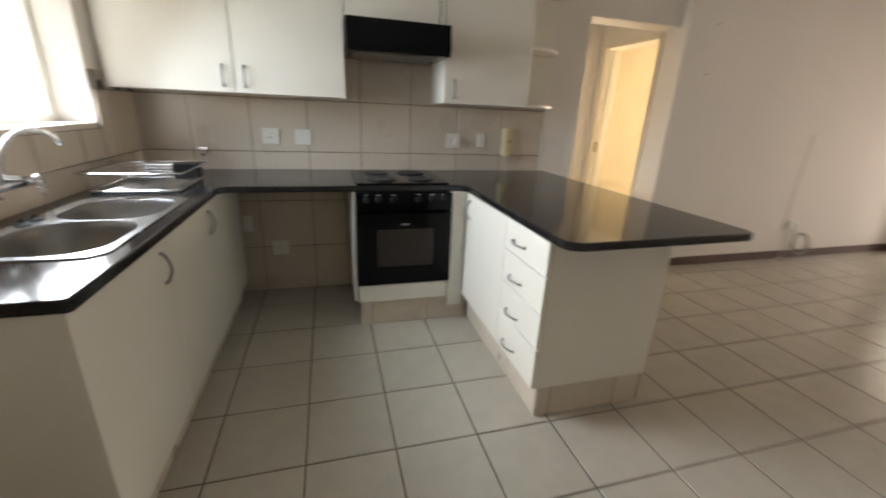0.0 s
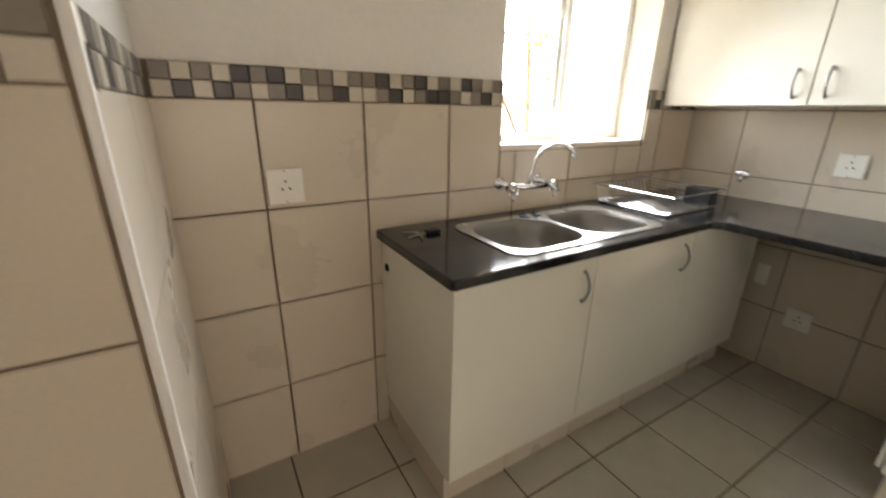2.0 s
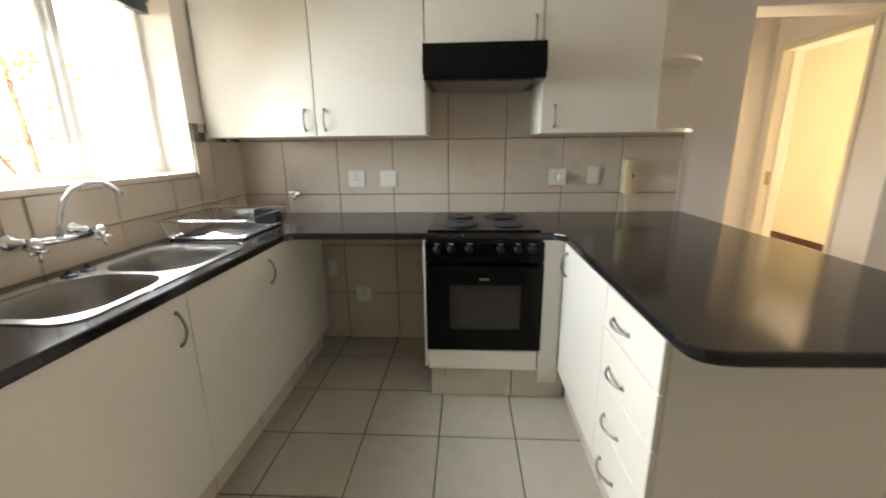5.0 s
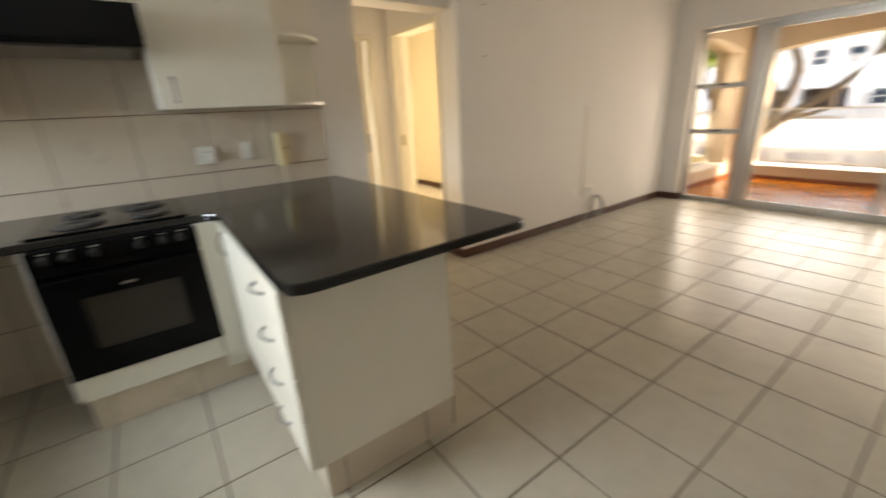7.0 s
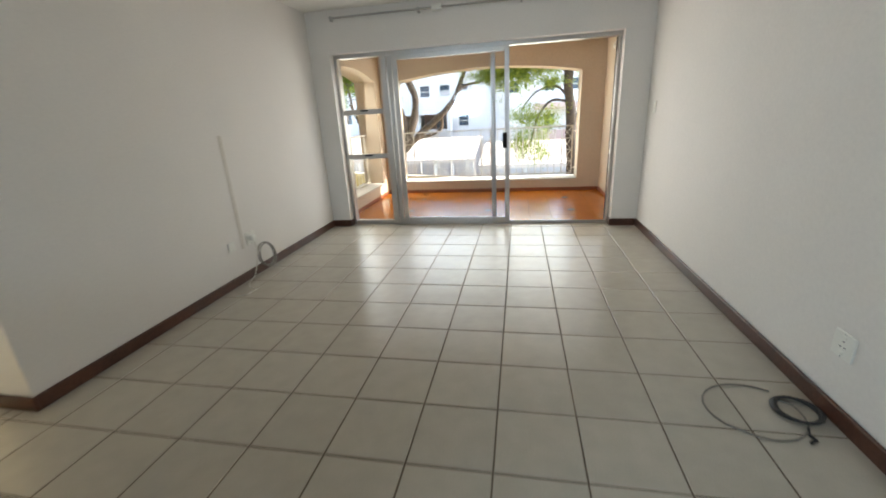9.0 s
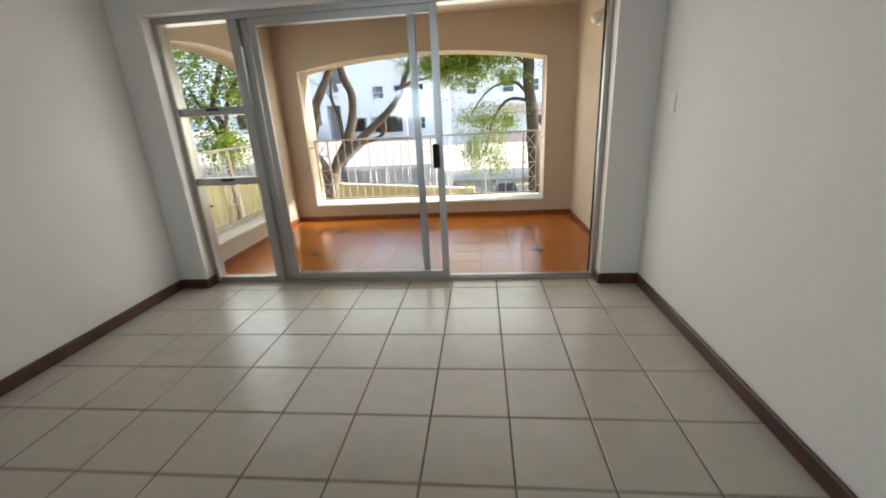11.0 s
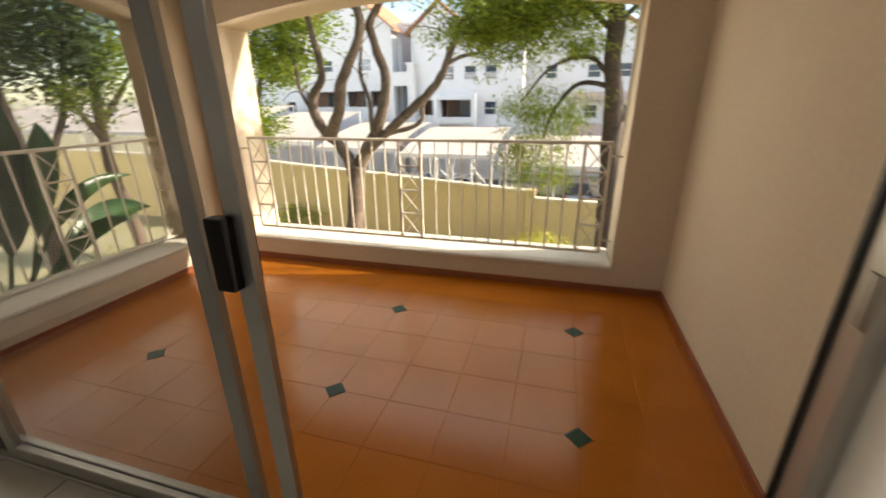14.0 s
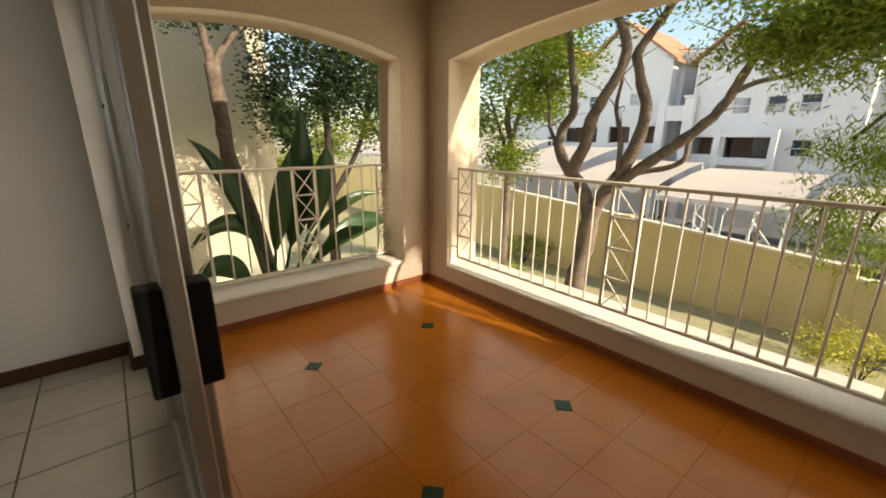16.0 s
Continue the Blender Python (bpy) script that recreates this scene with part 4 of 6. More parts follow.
# ---- outdoors ----
M_earth = node_mat("lawn_and_earth", (0.25, 0.24, 0.11), 0.9, var=0.1, scale=0.9, fine=9, bump=0.08, stain=(0.38, 0.31, 0.20))
M_asph = node_mat("asphalt", (0.075, 0.072, 0.072), 0.85, var=0.15, scale=0.8, fine=20, bump=0.05)
M_ywall = node_mat("yellow_garden_wall", (0.56, 0.42, 0.20), 0.85, var=0.07, scale=0.8, fine=14, bump=0.04)
M_cope = node_mat("pale_coping", (0.62, 0.55, 0.42), 0.85, var=0.08, scale=2, fine=20, bump=0.04)
M_facade = node_mat("white_facade_plaster", (0.74, 0.73, 0.73), 0.85, var=0.04, scale=0.4, fine=6, bump=0.03)
M_facadep = node_mat("pink_facade_plaster", (0.62, 0.46, 0.42), 0.85, var=0.05, scale=0.4, fine=6, bump=0.03)
M_roof = node_mat("orange_roof_tile", (0.42, 0.20, 0.11), 0.8, var=0.15, scale=1.2, fine=10, bump=0.08)
M_wglass = node_mat("far_window_glass", (0.03, 0.05, 0.09), 0.08, var=0.1, scale=1, bump=0.0, spec=0.8)
# The shade inside the far balconies is put into this dark brown.
M_wdark = node_mat("balcony_inside_shade_colour", (0.20, 0.13, 0.10), 0.9, var=0.1, scale=1, bump=0.0)
M_curt = node_mat("pale_curtain", (0.50, 0.48, 0.48), 0.9, var=0.1, scale=4, bump=0.0)
M_canvas = node_mat("shade_cloth", (0.82, 0.74, 0.66), 0.8, var=0.06, scale=0.7, fine=12, bump=0.03)
M_post = node_mat("white_steel_post", (0.70, 0.70, 0.68), 0.5, var=0.05, scale=3, bump=0.01)
M_bark = node_mat("grey_brown_bark", (0.16, 0.115, 0.085), 0.9, var=0.35, scale=3.5, fine=22, bump=0.09, stain=(0.045, 0.034, 0.028))
M_barkd = node_mat("dark_bark", (0.075, 0.055, 0.045), 0.9, var=0.3, scale=5, fine=25, bump=0.09)
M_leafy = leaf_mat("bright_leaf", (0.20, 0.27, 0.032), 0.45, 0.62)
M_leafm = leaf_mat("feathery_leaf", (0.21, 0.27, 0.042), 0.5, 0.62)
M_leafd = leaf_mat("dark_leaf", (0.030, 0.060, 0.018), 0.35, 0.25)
M_strel = leaf_mat("banana_leaf", (0.045, 0.105, 0.030), 0.25, 0.30, 0.32)
M_flower = leaf_mat("yellow_green_leaf", (0.38, 0.36, 0.05), 0.3, 0.4)

bm = bmesh.new()
sect = [(-400, GROUND), (19.42, GROUND), (19.44, PARK), (700, PARK)]
xs = [-500, -30, -12, 0, 12, 30, 500]
grid = [[bm.verts.new((x, y, z)) for x in xs] for y, z in sect]
for a, b in zip(grid, grid[1:]):
    for i in range(len(xs) - 1):
        bm.faces.new((a[i], a[i + 1], b[i + 1], b[i]))
structure("ground", bm, M_earth, "lawn and bare earth around the flats", "ground")
structure("road", B((-60, 20.0, PARK - 0.1), (60, 36.5, PARK + 0.006)), M_asph, "grey asphalt car park", "road")

gw = thing("garden_wall", "yellow plastered garden wall stepping down with a pale coping", "wall", at=(0, 19.3, GROUND))
for x0, x1, t0, t1 in ((-40, -22, -0.55, -0.62), (-22, -10, -0.62, -0.86), (-10, -4.6, -0.86, -1.24), (-4.6, 0.9, -1.24, -1.62), (0.9, 16, -1.86, -2.2)):
    into(gw, "wall_panel", plate([[(x0, PARK), (x1, PARK), (x1, t1), (x0, t0)]], 19.22, 19.42, "y"), M_ywall)
    into(gw, "coping", plate([[(x0, t0), (x1, t1), (x1, t1 + 0.06), (x0, t0 + 0.06)]], 19.18, 19.46, "y"), M_cope)
    into(gw, "pier", B((x1 - 0.16, 19.17, GROUND), (x1 + 0.16, 19.47, t1 + 0.09), 0.01), M_ywall)
fence = thing("fence_wires", "white steel fence posts on top of the garden wall", "fence", at=(-1.8, 19.3, -1.5))
for x in (-2.6, -1.9, -1.2, -0.5):
    into(fence, "post", tube(bmesh.new(), [(x, 19.32, -1.5), (x, 19.32, -0.75), (x + 0.12, 19.2, -0.55)], 0.025, 6), M_post)
into(fence, "stay", tube(bmesh.new(), [(-2.6, 19.32, -0.8), (-1.9, 19.3, -1.35)], 0.02, 6), M_post)
into(fence, "stay", tube(bmesh.new(), [(-1.2, 19.32, -0.8), (-0.7, 19.3, -1.4)], 0.02, 6), M_post)

# houses opposite
def house(name, label, at):
    return thing(name, label, "building", "", "", at)
def hwall(h, x0, x1, y0, y1, z0, z1, holes, mat=M_facade):
    into(h, "wall", plate([rect(x0, z0, x1, z1)] + [rect(*o) for o in holes], y0, y0 + 0.25, "y"), mat)
    into(h, "side_wall", B((x0, y0 + 0.25, z0), (x0 + 0.25, y1, z1)), mat)
    into(h, "side_wall", B((x1 - 0.25, y0 + 0.25, z0), (x1, y1, z1)), mat)
    into(h, "back_wall", B((x0 + 0.25, y1 - 0.25, z0), (x1 - 0.25, y1, z1)), mat)
def hwin(h, x0, z0, x1, z1, y, curtain=False):
    w = into(h, "window", B((x0 - 0.05, y - 0.02, z0 - 0.05), (x1 + 0.05, y + 0.06, z0)), M_facade)
    fb = bmesh.new()
    for lo, hi in (((x0, y + 0.08, z0), (x0 + 0.06, y + 0.14, z1)), ((x1 - 0.06, y + 0.08, z0), (x1, y + 0.14, z1)), ((x0, y + 0.08, z0), (x1, y + 0.14, z0 + 0.06)), ((x0, y + 0.08, z1 - 0.06), (x1, y + 0.14, z1)), ((x0, y + 0.08, z0 + (z1 - z0) * 0.45), (x1, y + 0.14, z0 + (z1 - z0) * 0.45 + 0.05))):
        box(fb, lo, hi)
    o = into(h, "frame", fb, M_post)
    o.parent = w
    g = into(h, "pane", B((x0, y + 0.15, z0), (x1, y + 0.17, z1)), M_wglass)
    g.parent = w
    if curtain:
        c = into(h, "curtain", B((x0 + 0.08, y + 0.125, z0 + 0.08), (x1 - 0.08, y + 0.145, z0 + (z1 - z0) * 0.42)), M_curt)
        c.parent = w
def hbalc(h, x0, z0, x1, z1, y):
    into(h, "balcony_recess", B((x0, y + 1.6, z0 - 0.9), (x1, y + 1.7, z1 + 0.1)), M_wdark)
    into(h, "balcony_door", B((x0 + (x1 - x0) * 0.45, y + 1.55, z0 - 0.85), (x0 + (x1 - x0) * 0.78, y + 1.6, z1 - 0.1)), M_wglass)
def gable(h, x0, x1, y0, y1, z, peak):
    xm = (x0 + x1) / 2
    into(h, "gable", plate([[(x0, z), (x1, z), (xm, peak)]], y0 + 0.02, y0 + 0.22, "y"), M_facade)
    for a, b in (((x0 - 0.4, z - 0.2), (xm, peak + 0.08)), ((xm, peak + 0.08), (x1 + 0.4, z - 0.2))):
        into(h, "roof", plate([[a, b, (b[0], b[1] + 0.16), (a[0], a[1] + 0.16)]], y0 - 0.35, y1, "y"), M_roof)

FY = 37.0
hA = house("apartment_block", "white three-storey apartment block with small windows and an orange tiled roof", (-5.4, FY, PARK))
winsA = [(-7.35, 2.85, -6.4, 3.85), (-5.6, 2.85, -4.65, 3.85), (-4.05, 2.85, -3.1, 3.85), (-4.05, 0.35, -3.1, 1.35), (-6.2, 6.0, -5.2, 7.0)]
balA = [(-7.4, 0.2, -4.85, 1.45), (-9.3, 0.35, -7.75, 1.45)]
hwall(hA, -9.7, -1.2, FY, FY + 8, PARK, 6.2, winsA[:4] + balA)
for k, o in enumerate(winsA[:4]):
    hwin(hA, *o, FY, k in (1, 2))
for o in balA:
    hbalc(hA, *o, FY)
gable(hA, -9.7, -5.4, FY, FY + 8, 6.2, 8.0)
gable(hA, -5.4, -1.2, FY + 0.4, FY + 8, 6.2, 7.9)
into(hA, "balcony_front", B((-7.6, FY - 0.9, -0.25), (-4.6, FY - 0.75, 0.2)), M_facade)
into(hA, "balcony_slab", B((-7.6, FY - 0.75, -0.25), (-4.6, FY, -0.1)), M_facade)
into(hA, "balcony_head", B((-7.6, FY - 0.9, 1.45), (-4.6, FY, 1.75), 0.02), M_facade)
into(hA, "pillar", B((-7.75, FY - 0.95, PARK), (-7.4, FY - 0.6, 1.9), 0.02), M_facade)
into(hA, "pillar", B((-4.85, FY - 0.95, PARK), (-4.5, FY - 0.6, 1.9), 0.02), M_facade)
into(hA, "downpipe", tube(bmesh.new(), [(-9.5, FY - 0.1, 6.0), (-9.5, FY - 0.1, PARK)], 0.06, 8), M_post)
hB = house("apartment_block", "white apartment block wing with deep balconies behind the trees", (-16, FY, PARK))
winsB = [(-17.6, 3.7, -16.7, 4.6), (-14.2, 3.7, -13.3, 4.6), (-21.5, 3.2, -20.6, 4.1), (-21.5, 0.6, -20.6, 1.5)]
balB = [(-15.6, 1.0, -13.9, 2.2), (-13.5, 1.0, -11.7, 2.2), (-19.6, 1.0, -16.6, 2.2)]
hwall(hB, -26, -11.4, FY + 0.3, FY + 8, PARK, 6.6, winsB + balB)
for o in winsB:
    hwin(hB, *o, FY + 0.3)
for o in balB:
    hbalc(hB, *o, FY + 0.3)
gable(hB, -18.5, -11.4, FY + 0.3, FY + 8, 6.6, 9.4)
gable(hB, -26, -18.5, FY + 0.3, FY + 8, 6.6, 9.2)
hL = house("stair_tower", "white recessed stairwell between the apartment wings", (-10.5, FY + 1, PARK))
hwall(hL, -11.4, -9.7, FY + 1.6, FY + 6, PARK, 7.2, [(-11.1, 3.4, -10.0, 6.4), (-11.1, 0.6, -10.0, 2.6)])
into(hL, "landing", B((-11.2, FY + 0.6, 3.0), (-9.9, FY + 1.6, 3.3), 0.01), M_facade)
into(hL, "pillar", B((-9.9, FY - 0.7, PARK), (-9.35, FY - 0.2, 3.95), 0.03), M_facade)
into(hL, "pillar_cap", B((-9.98, FY - 0.78, 3.95), (-9.27, FY - 0.12, 4.12), 0.03), M_facade)
into(hL, "pillar", B((-11.6, FY - 0.7, PARK), (-11.05, FY - 0.2, 3.95), 0.03), M_facade)
into(hL, "parapet", B((-11.05, FY - 0.6, 2.5), (-9.9, FY - 0.4, 3.5)), M_facade)
hC = house("apartment_block", "pale apartment block with pinkish lower walls further along", (7, FY + 4, PARK))
winsC = [(0.2, 2.9, 1.1, 3.9), (3.3, 2.9, 4.3, 3.9), (5.4, 2.9, 6.4, 3.9), (3.3, 0.0, 4.3, 1.0), (7.6, 2.9, 8.6, 3.9), (6.0, 0.0, 7.0, 1.0)]
hwall(hC, -1.2, 16, FY + 3, FY + 11, PARK, 6.2, winsC)
for o in winsC:
    hwin(hC, *o, FY + 3)
into(hC, "balcony_front", B((2.4, FY + 1.8, -1.4), (8.0, FY + 3, -0.4)), M_facadep)
into(hC, "balcony_front", B((2.4, FY + 1.8, 1.35), (8.0, FY + 3, 1.9)), M_facadep)
gable(hC, -1.2, 6.5, FY + 3, FY + 11, 6.2, 8.6)
gable(hC, 6.5, 16, FY + 3, FY + 11, 6.2, 9.0)

# carports
def carport(x0, x1, ylo, zlo, yhi, zhi):
    c = thing("carport", "pale shade cloth carport on white steel posts", "carport", "carports", at=((x0 + x1) / 2, ylo, PARK))
    bm = bmesh.new()
    n, m = 8, 6
    g = []
    for i in range(n + 1):
        row = []
        for j in range(m + 1):
            u, v = i / n, j / m
            sag = -0.10 * math.sin(math.pi * u) * math.sin(math.pi * v) + 0.20 * math.sin(math.pi * v) ** 0.7
            row.append(bm.verts.new((x0 + (x1 - x0) * u, ylo + (yhi - ylo) * v, zlo + (zhi - zlo) * v + sag)))
        g.append(row)
    for i in range(n):
        for j in range(m):
            bm.faces.new((g[i][j], g[i + 1][j], g[i + 1][j + 1], g[i][j + 1]))
    bmesh.ops.solidify(bm, geom=bm.faces[:], thickness=0.03)
    into(c, "canopy", bm, M_canvas, "", True)
    into(c, "valance", B((x0, ylo - 0.03, zlo - 0.22), (x1, ylo, zlo + 0.02)), M_canvas)
    for x in (x0 + 0.15, (x0 + x1) / 2, x1 - 0.15):
        for y, z in ((ylo + 0.1, zlo), (yhi - 0.1, zhi)):
            into(c, "post", tube(bmesh.new(), [(x, y, PARK), (x, y, z)], 0.05, 8), M_post)
    return c
for x0, x1, zl, zh in ((-46, -38.2, -0.3, 1.45), (-38, -31.2, -0.35, 1.4), (-31, -24.6, -0.4, 1.35), (-24.4, -18.2, -0.6, 1.2), (-18, -12.6, -0.85, 0.72), (-12.4, -7.2, -1.15, -0.05), (-7.0, -1.6, -1.4, -0.35), (-1.4, 4.6, -1.85, -0.85), (4.8, 11, -2.1, -1.2)):
    carport(x0, x1, 27.0, zl, 33.8, zh)


def car_mesh(paint, cat_label, at, turn):
    c = thing("car", cat_label, "car", "parked cars", at=at)
    c.rotation_euler = (0, 0, radians(turn))
    prof = [(-2.05, 0.32), (-2.1, 0.62), (-2.02, 0.86), (-1.5, 0.93), (1.05, 0.93), (1.75, 0.84), (2.05, 0.68), (2.1, 0.40), (2.02, 0.28), (-2.0, 0.26)]
    bm = plate([prof], -0.84, 0.84, "y")
    bmesh.ops.bevel(bm, geom=[e for e in bm.edges if abs(e.verts[0].co.y - e.verts[1].co.y) < 0.01 and abs(e.verts[0].co.y) > 0.8 and len(e.link_faces) == 2 and abs(e.link_faces[0].normal.dot(e.link_faces[1].normal)) < 0.5], offset=0.07, segments=2, affect="EDGES")
    body = part("body", bm, paint, c)
    cab = [(-1.75, 0.92, 0.76), (-1.25, 1.40, 0.60), (0.25, 1.44, 0.60), (1.0, 0.92, 0.76)]
    bm = bmesh.new()
    ls = [[bm.verts.new((x, s * w, z)) for x, z, w in cab] for s in (-1, 1)]
    for k in range(3):
        bm.faces.new((ls[0][k], ls[0][k + 1], ls[1][k + 1], ls[1][k]))
    bm.faces.new(ls[0])
    bm.faces.new(ls[1][::-1])
    part("cabin_glass", bm, M_wglass, c)
    part("roof_panel", B((-1.22, -0.60, 1.40), (0.24, 0.60, 1.47), 0.03, 2), paint, c)
    for s in (-1, 1):
        for a, b in (((-1.75, 0.76, 0.92), (-1.25, 0.60, 1.42)), ((0.25, 0.60, 1.44), (1.0, 0.76, 0.92)), ((-0.45, 0.74, 0.92), (-0.45, 0.605, 1.43))):
            part("pillar", tube(bmesh.new(), [(a[0], s * a[1], a[2]), (b[0], s * b[1], b[2])], 0.035, 6), paint, c)
        part("tail_light", B((-2.12, s * 0.68 - 0.12, 0.66), (-2.0, s * 0.68 + 0.12, 0.84), 0.02), M_redl, c, "red tail light")
        part("headlight", B((1.9, s * 0.62 - 0.14, 0.62), (2.08, s * 0.62 + 0.14, 0.76), 0.03), M_post, c, "clear headlight")
        for x in (-1.3, 1.3):
            w = part("wheel", lathe(bmesh.new(), [(0.20, -0.09), (0.30, -0.09), (0.315, -0.05), (0.315, 0.05), (0.30, 0.09), (0.20, 0.09)], 20, pose(x, s * 0.78, 0.315, 90)), M_cable, c, "black tyre")
            part("rim", lathe(bmesh.new(), [(0.2, -0.07), (0.2, 0.08), (0.06, 0.095), (0.002, 0.095)], 12, pose(x, s * 0.80, 0.315, 90 if s < 0 else -90)), M_nickel, w)
    part("number_plate", B((-2.125, -0.25, 0.5), (-2.1, 0.25, 0.62)), M_post, c)
    return c
M_redl = node_mat("red_lens", (0.35, 0.015, 0.01), 0.2, var=0.1, scale=5, bump=0.0)
M_cwhite = node_mat("white_car_paint", (0.72, 0.72, 0.72), 0.2, var=0.02, scale=2, bump=0.0, coat=0.5)
M_csilver = node_mat("silver_car_paint", (0.40, 0.42, 0.45), 0.25, 0.5, var=0.03, scale=2, bump=0.0, coat=0.5)
M_cblue = node_mat("dark_blue_car_paint", (0.05, 0.09, 0.18), 0.2, var=0.05, scale=2, bump=0.0, coat=0.5)
M_cred = node_mat("red_car_paint", (0.35, 0.03, 0.03), 0.2, var=0.05, scale=2, bump=0.0, coat=0.5)
for x, mat, lab in ((-4.0, M_cwhite, "white sedan parked under the carport"), (-7.0, M_cwhite, "white hatchback parked under the carport"), (-9.6, M_csilver, "silver car parked under the carport"), (-13.6, M_cblue, "dark blue car parked under the carport"),
                    (-16.5, M_cwhite, "white van-like car parked under the carport"), (-19.6, M_cred, "red car parked under the carport"), (2.9, M_csilver, "silver car parked behind the conifer"), (6.0, M_cred, "red car parked under the carport"), (-22.5, M_csilver, "silver car parked under the carport")):
    car_mesh(mat, lab, (x, 30.2, PARK + 0.006), 90)


# trees
def limb(bm, pts, r0, r1, wob=0.03, seed=0, n=9):
    """A limb that tapers along a smoothed, slightly knotty line."""
    rr = random.Random(seed)
    ps = [Vector(p) for p in pts]
    out = []
    m = 4
    for i in range(len(ps) - 1):
        p0, p1, p2, p3 = ps[max(i - 1, 0)], ps[i], ps[i + 1], ps[min(i + 2, len(ps) - 1)]
        for k in range(m):
            t = k / m
            out.append(0.5 * ((2 * p1) + (p2 - p0) * t + (2 * p0 - 5 * p1 + 4 * p2 - p3) * t * t + (3 * p1 - p0 - 3 * p2 + p3) * t ** 3))
    out.append(ps[-1])
    radii = [(r0 + (r1 - r0) * i / (len(out) - 1)) * rr.uniform(0.9, 1.12) for i in range(len(out))]
    out = [p + Vector((rr.uniform(-1, 1), rr.uniform(-1, 1), 0)) * wob * min(1, r0 * 4) for p in out]
    return tube(bm, out, r0, n, radii=radii)


def leaves(name, clumps, per, size, mat, parent, seed=1, flat=0.3, droop=0.0, slim=0.45):
    """Leaf blades strewn through uneven clumps (x, y, z, rx, ry, rz)."""
    r = np.random.default_rng(seed)
    vs, fs = [], []
    o = parent.location - Vector((0, shift[0], 0))
    for cx, cy, cz, rx, ry, rz in clumps:
        nsub = max(3, per // 40)
        subs = r.normal(0, 0.55, (nsub, 3))
        for sx, sy, sz in subs:
            k = per // nsub
            q = r.normal(0, 0.26, (k, 3))
            for j in range(k):
                p = np.array([cx + rx * (sx + q[j, 0]), cy + ry * (sy + q[j, 1]), cz + rz * (sz + q[j, 2])])
                d = r.normal(0, 1, 3)
                d[2] = d[2] * flat - droop
                d /= np.linalg.norm(d) + 1e-6
                up = r.normal(0, 1, 3)
                s = np.cross(d, up)
                s /= np.linalg.norm(s) + 1e-6
                L = size * r.uniform(0.6, 1.5)
                a, b = p + d * L, p + d * L * 0.5 + s * L * slim * 0.5
                c = p + d * L * 0.5 - s * L * slim * 0.5
                n = len(vs)
                vs += [tuple(p - np.array(o)), tuple(b - np.array(o)), tuple(a - np.array(o)), tuple(c - np.array(o))]
                fs.append((n, n + 1, n + 2, n + 3))
    me = bpy.data.meshes.new(name)
    me.from_pydata(vs, [], fs)
    me.materials.append(mat)
    ob = new(name, me)
    ob.parent = parent
    return ob


tree = thing("tree", "multi-stemmed garden tree with twisting grey-brown limbs", "tree", at=(-3.1, 14, GROUND))
bm = bmesh.new()
limb(bm, [(-3.3, 14, -3.65), (-3.16, 14, -2.2), (-3.05, 14, -1.5), (-2.94, 14, -0.55), (-2.86, 14, 0.0)], 0.24, 0.19, seed=1, n=12)
into(tree, "trunk", bm, M_bark, "", True)
STEMS = [([(-2.96, 14, -0.4), (-3.16, 13.95, 0.31), (-3.56, 13.9, 0.72), (-3.81, 13.9, 1.1), (-3.77, 13.9, 1.5), (-3.5, 13.9, 1.95), (-3.64, 13.9, 2.8), (-3.9, 13.9, 3.9)], 0.15, 0.06),
         ([(-3.45, 13.92, 0.62), (-3.12, 13.8, 1.16), (-2.98, 13.75, 1.7), (-2.6, 13.7, 2.3), (-2.36, 13.7, 2.92), (-2.66, 13.7, 3.6), (-3.0, 13.7, 4.5)], 0.15, 0.06),
         ([(-2.86, 14, -0.1), (-2.53, 14.1, 0.48), (-2.25, 14.1, 0.95), (-2.05, 14.1, 1.85), (-2.26, 14.1, 2.5), (-2.34, 14.1, 2.96), (-2.0, 14.1, 3.4), (-1.5, 14.1, 4.2)], 0.15, 0.06),
         ([(-2.6, 14.05, 0.3), (-2.14, 14.1, 0.68), (-1.7, 14.1, 1.02), (-1.26, 14.1, 1.37), (-0.91, 14.1, 1.7), (-0.69, 14.1, 2.07), (-0.5, 14.1, 2.55), (-0.3, 14.1, 2.9), (0.3, 14.1, 3.4)], 0.12, 0.045),
         ([(-0.69, 14.1, 2.07), (-0.38, 14.1, 2.21), (0.1, 14.1, 2.3), (0.5, 14.1, 2.6)], 0.05, 0.02),
         ([(-2.14, 14.1, 0.68), (-1.52, 14.2, 0.82), (-1.26, 14.2, 1.03), (-1.25, 14.2, 1.3), (-0.9, 14.25, 1.75)], 0.06, 0.03),
         ([(-2.4, 14.0, 0.6), (-2.45, 14.0, 1.4), (-2.6, 14.0, 1.9), (-2.5, 13.9, 2.5)], 0.06, 0.03),
         ([(-3.8, 13.9, 1.15), (-4.1, 13.9, 1.6), (-4.2, 13.9, 2.4), (-4.6, 13.9, 3.2)], 0.05, 0.02)]
for k, (pts, r0, r1) in enumerate(STEMS):
    into(tree, "limb", limb(bmesh.new(), pts, r0, r1, seed=k + 3), M_bark, "", True)
rr = random.Random(11)
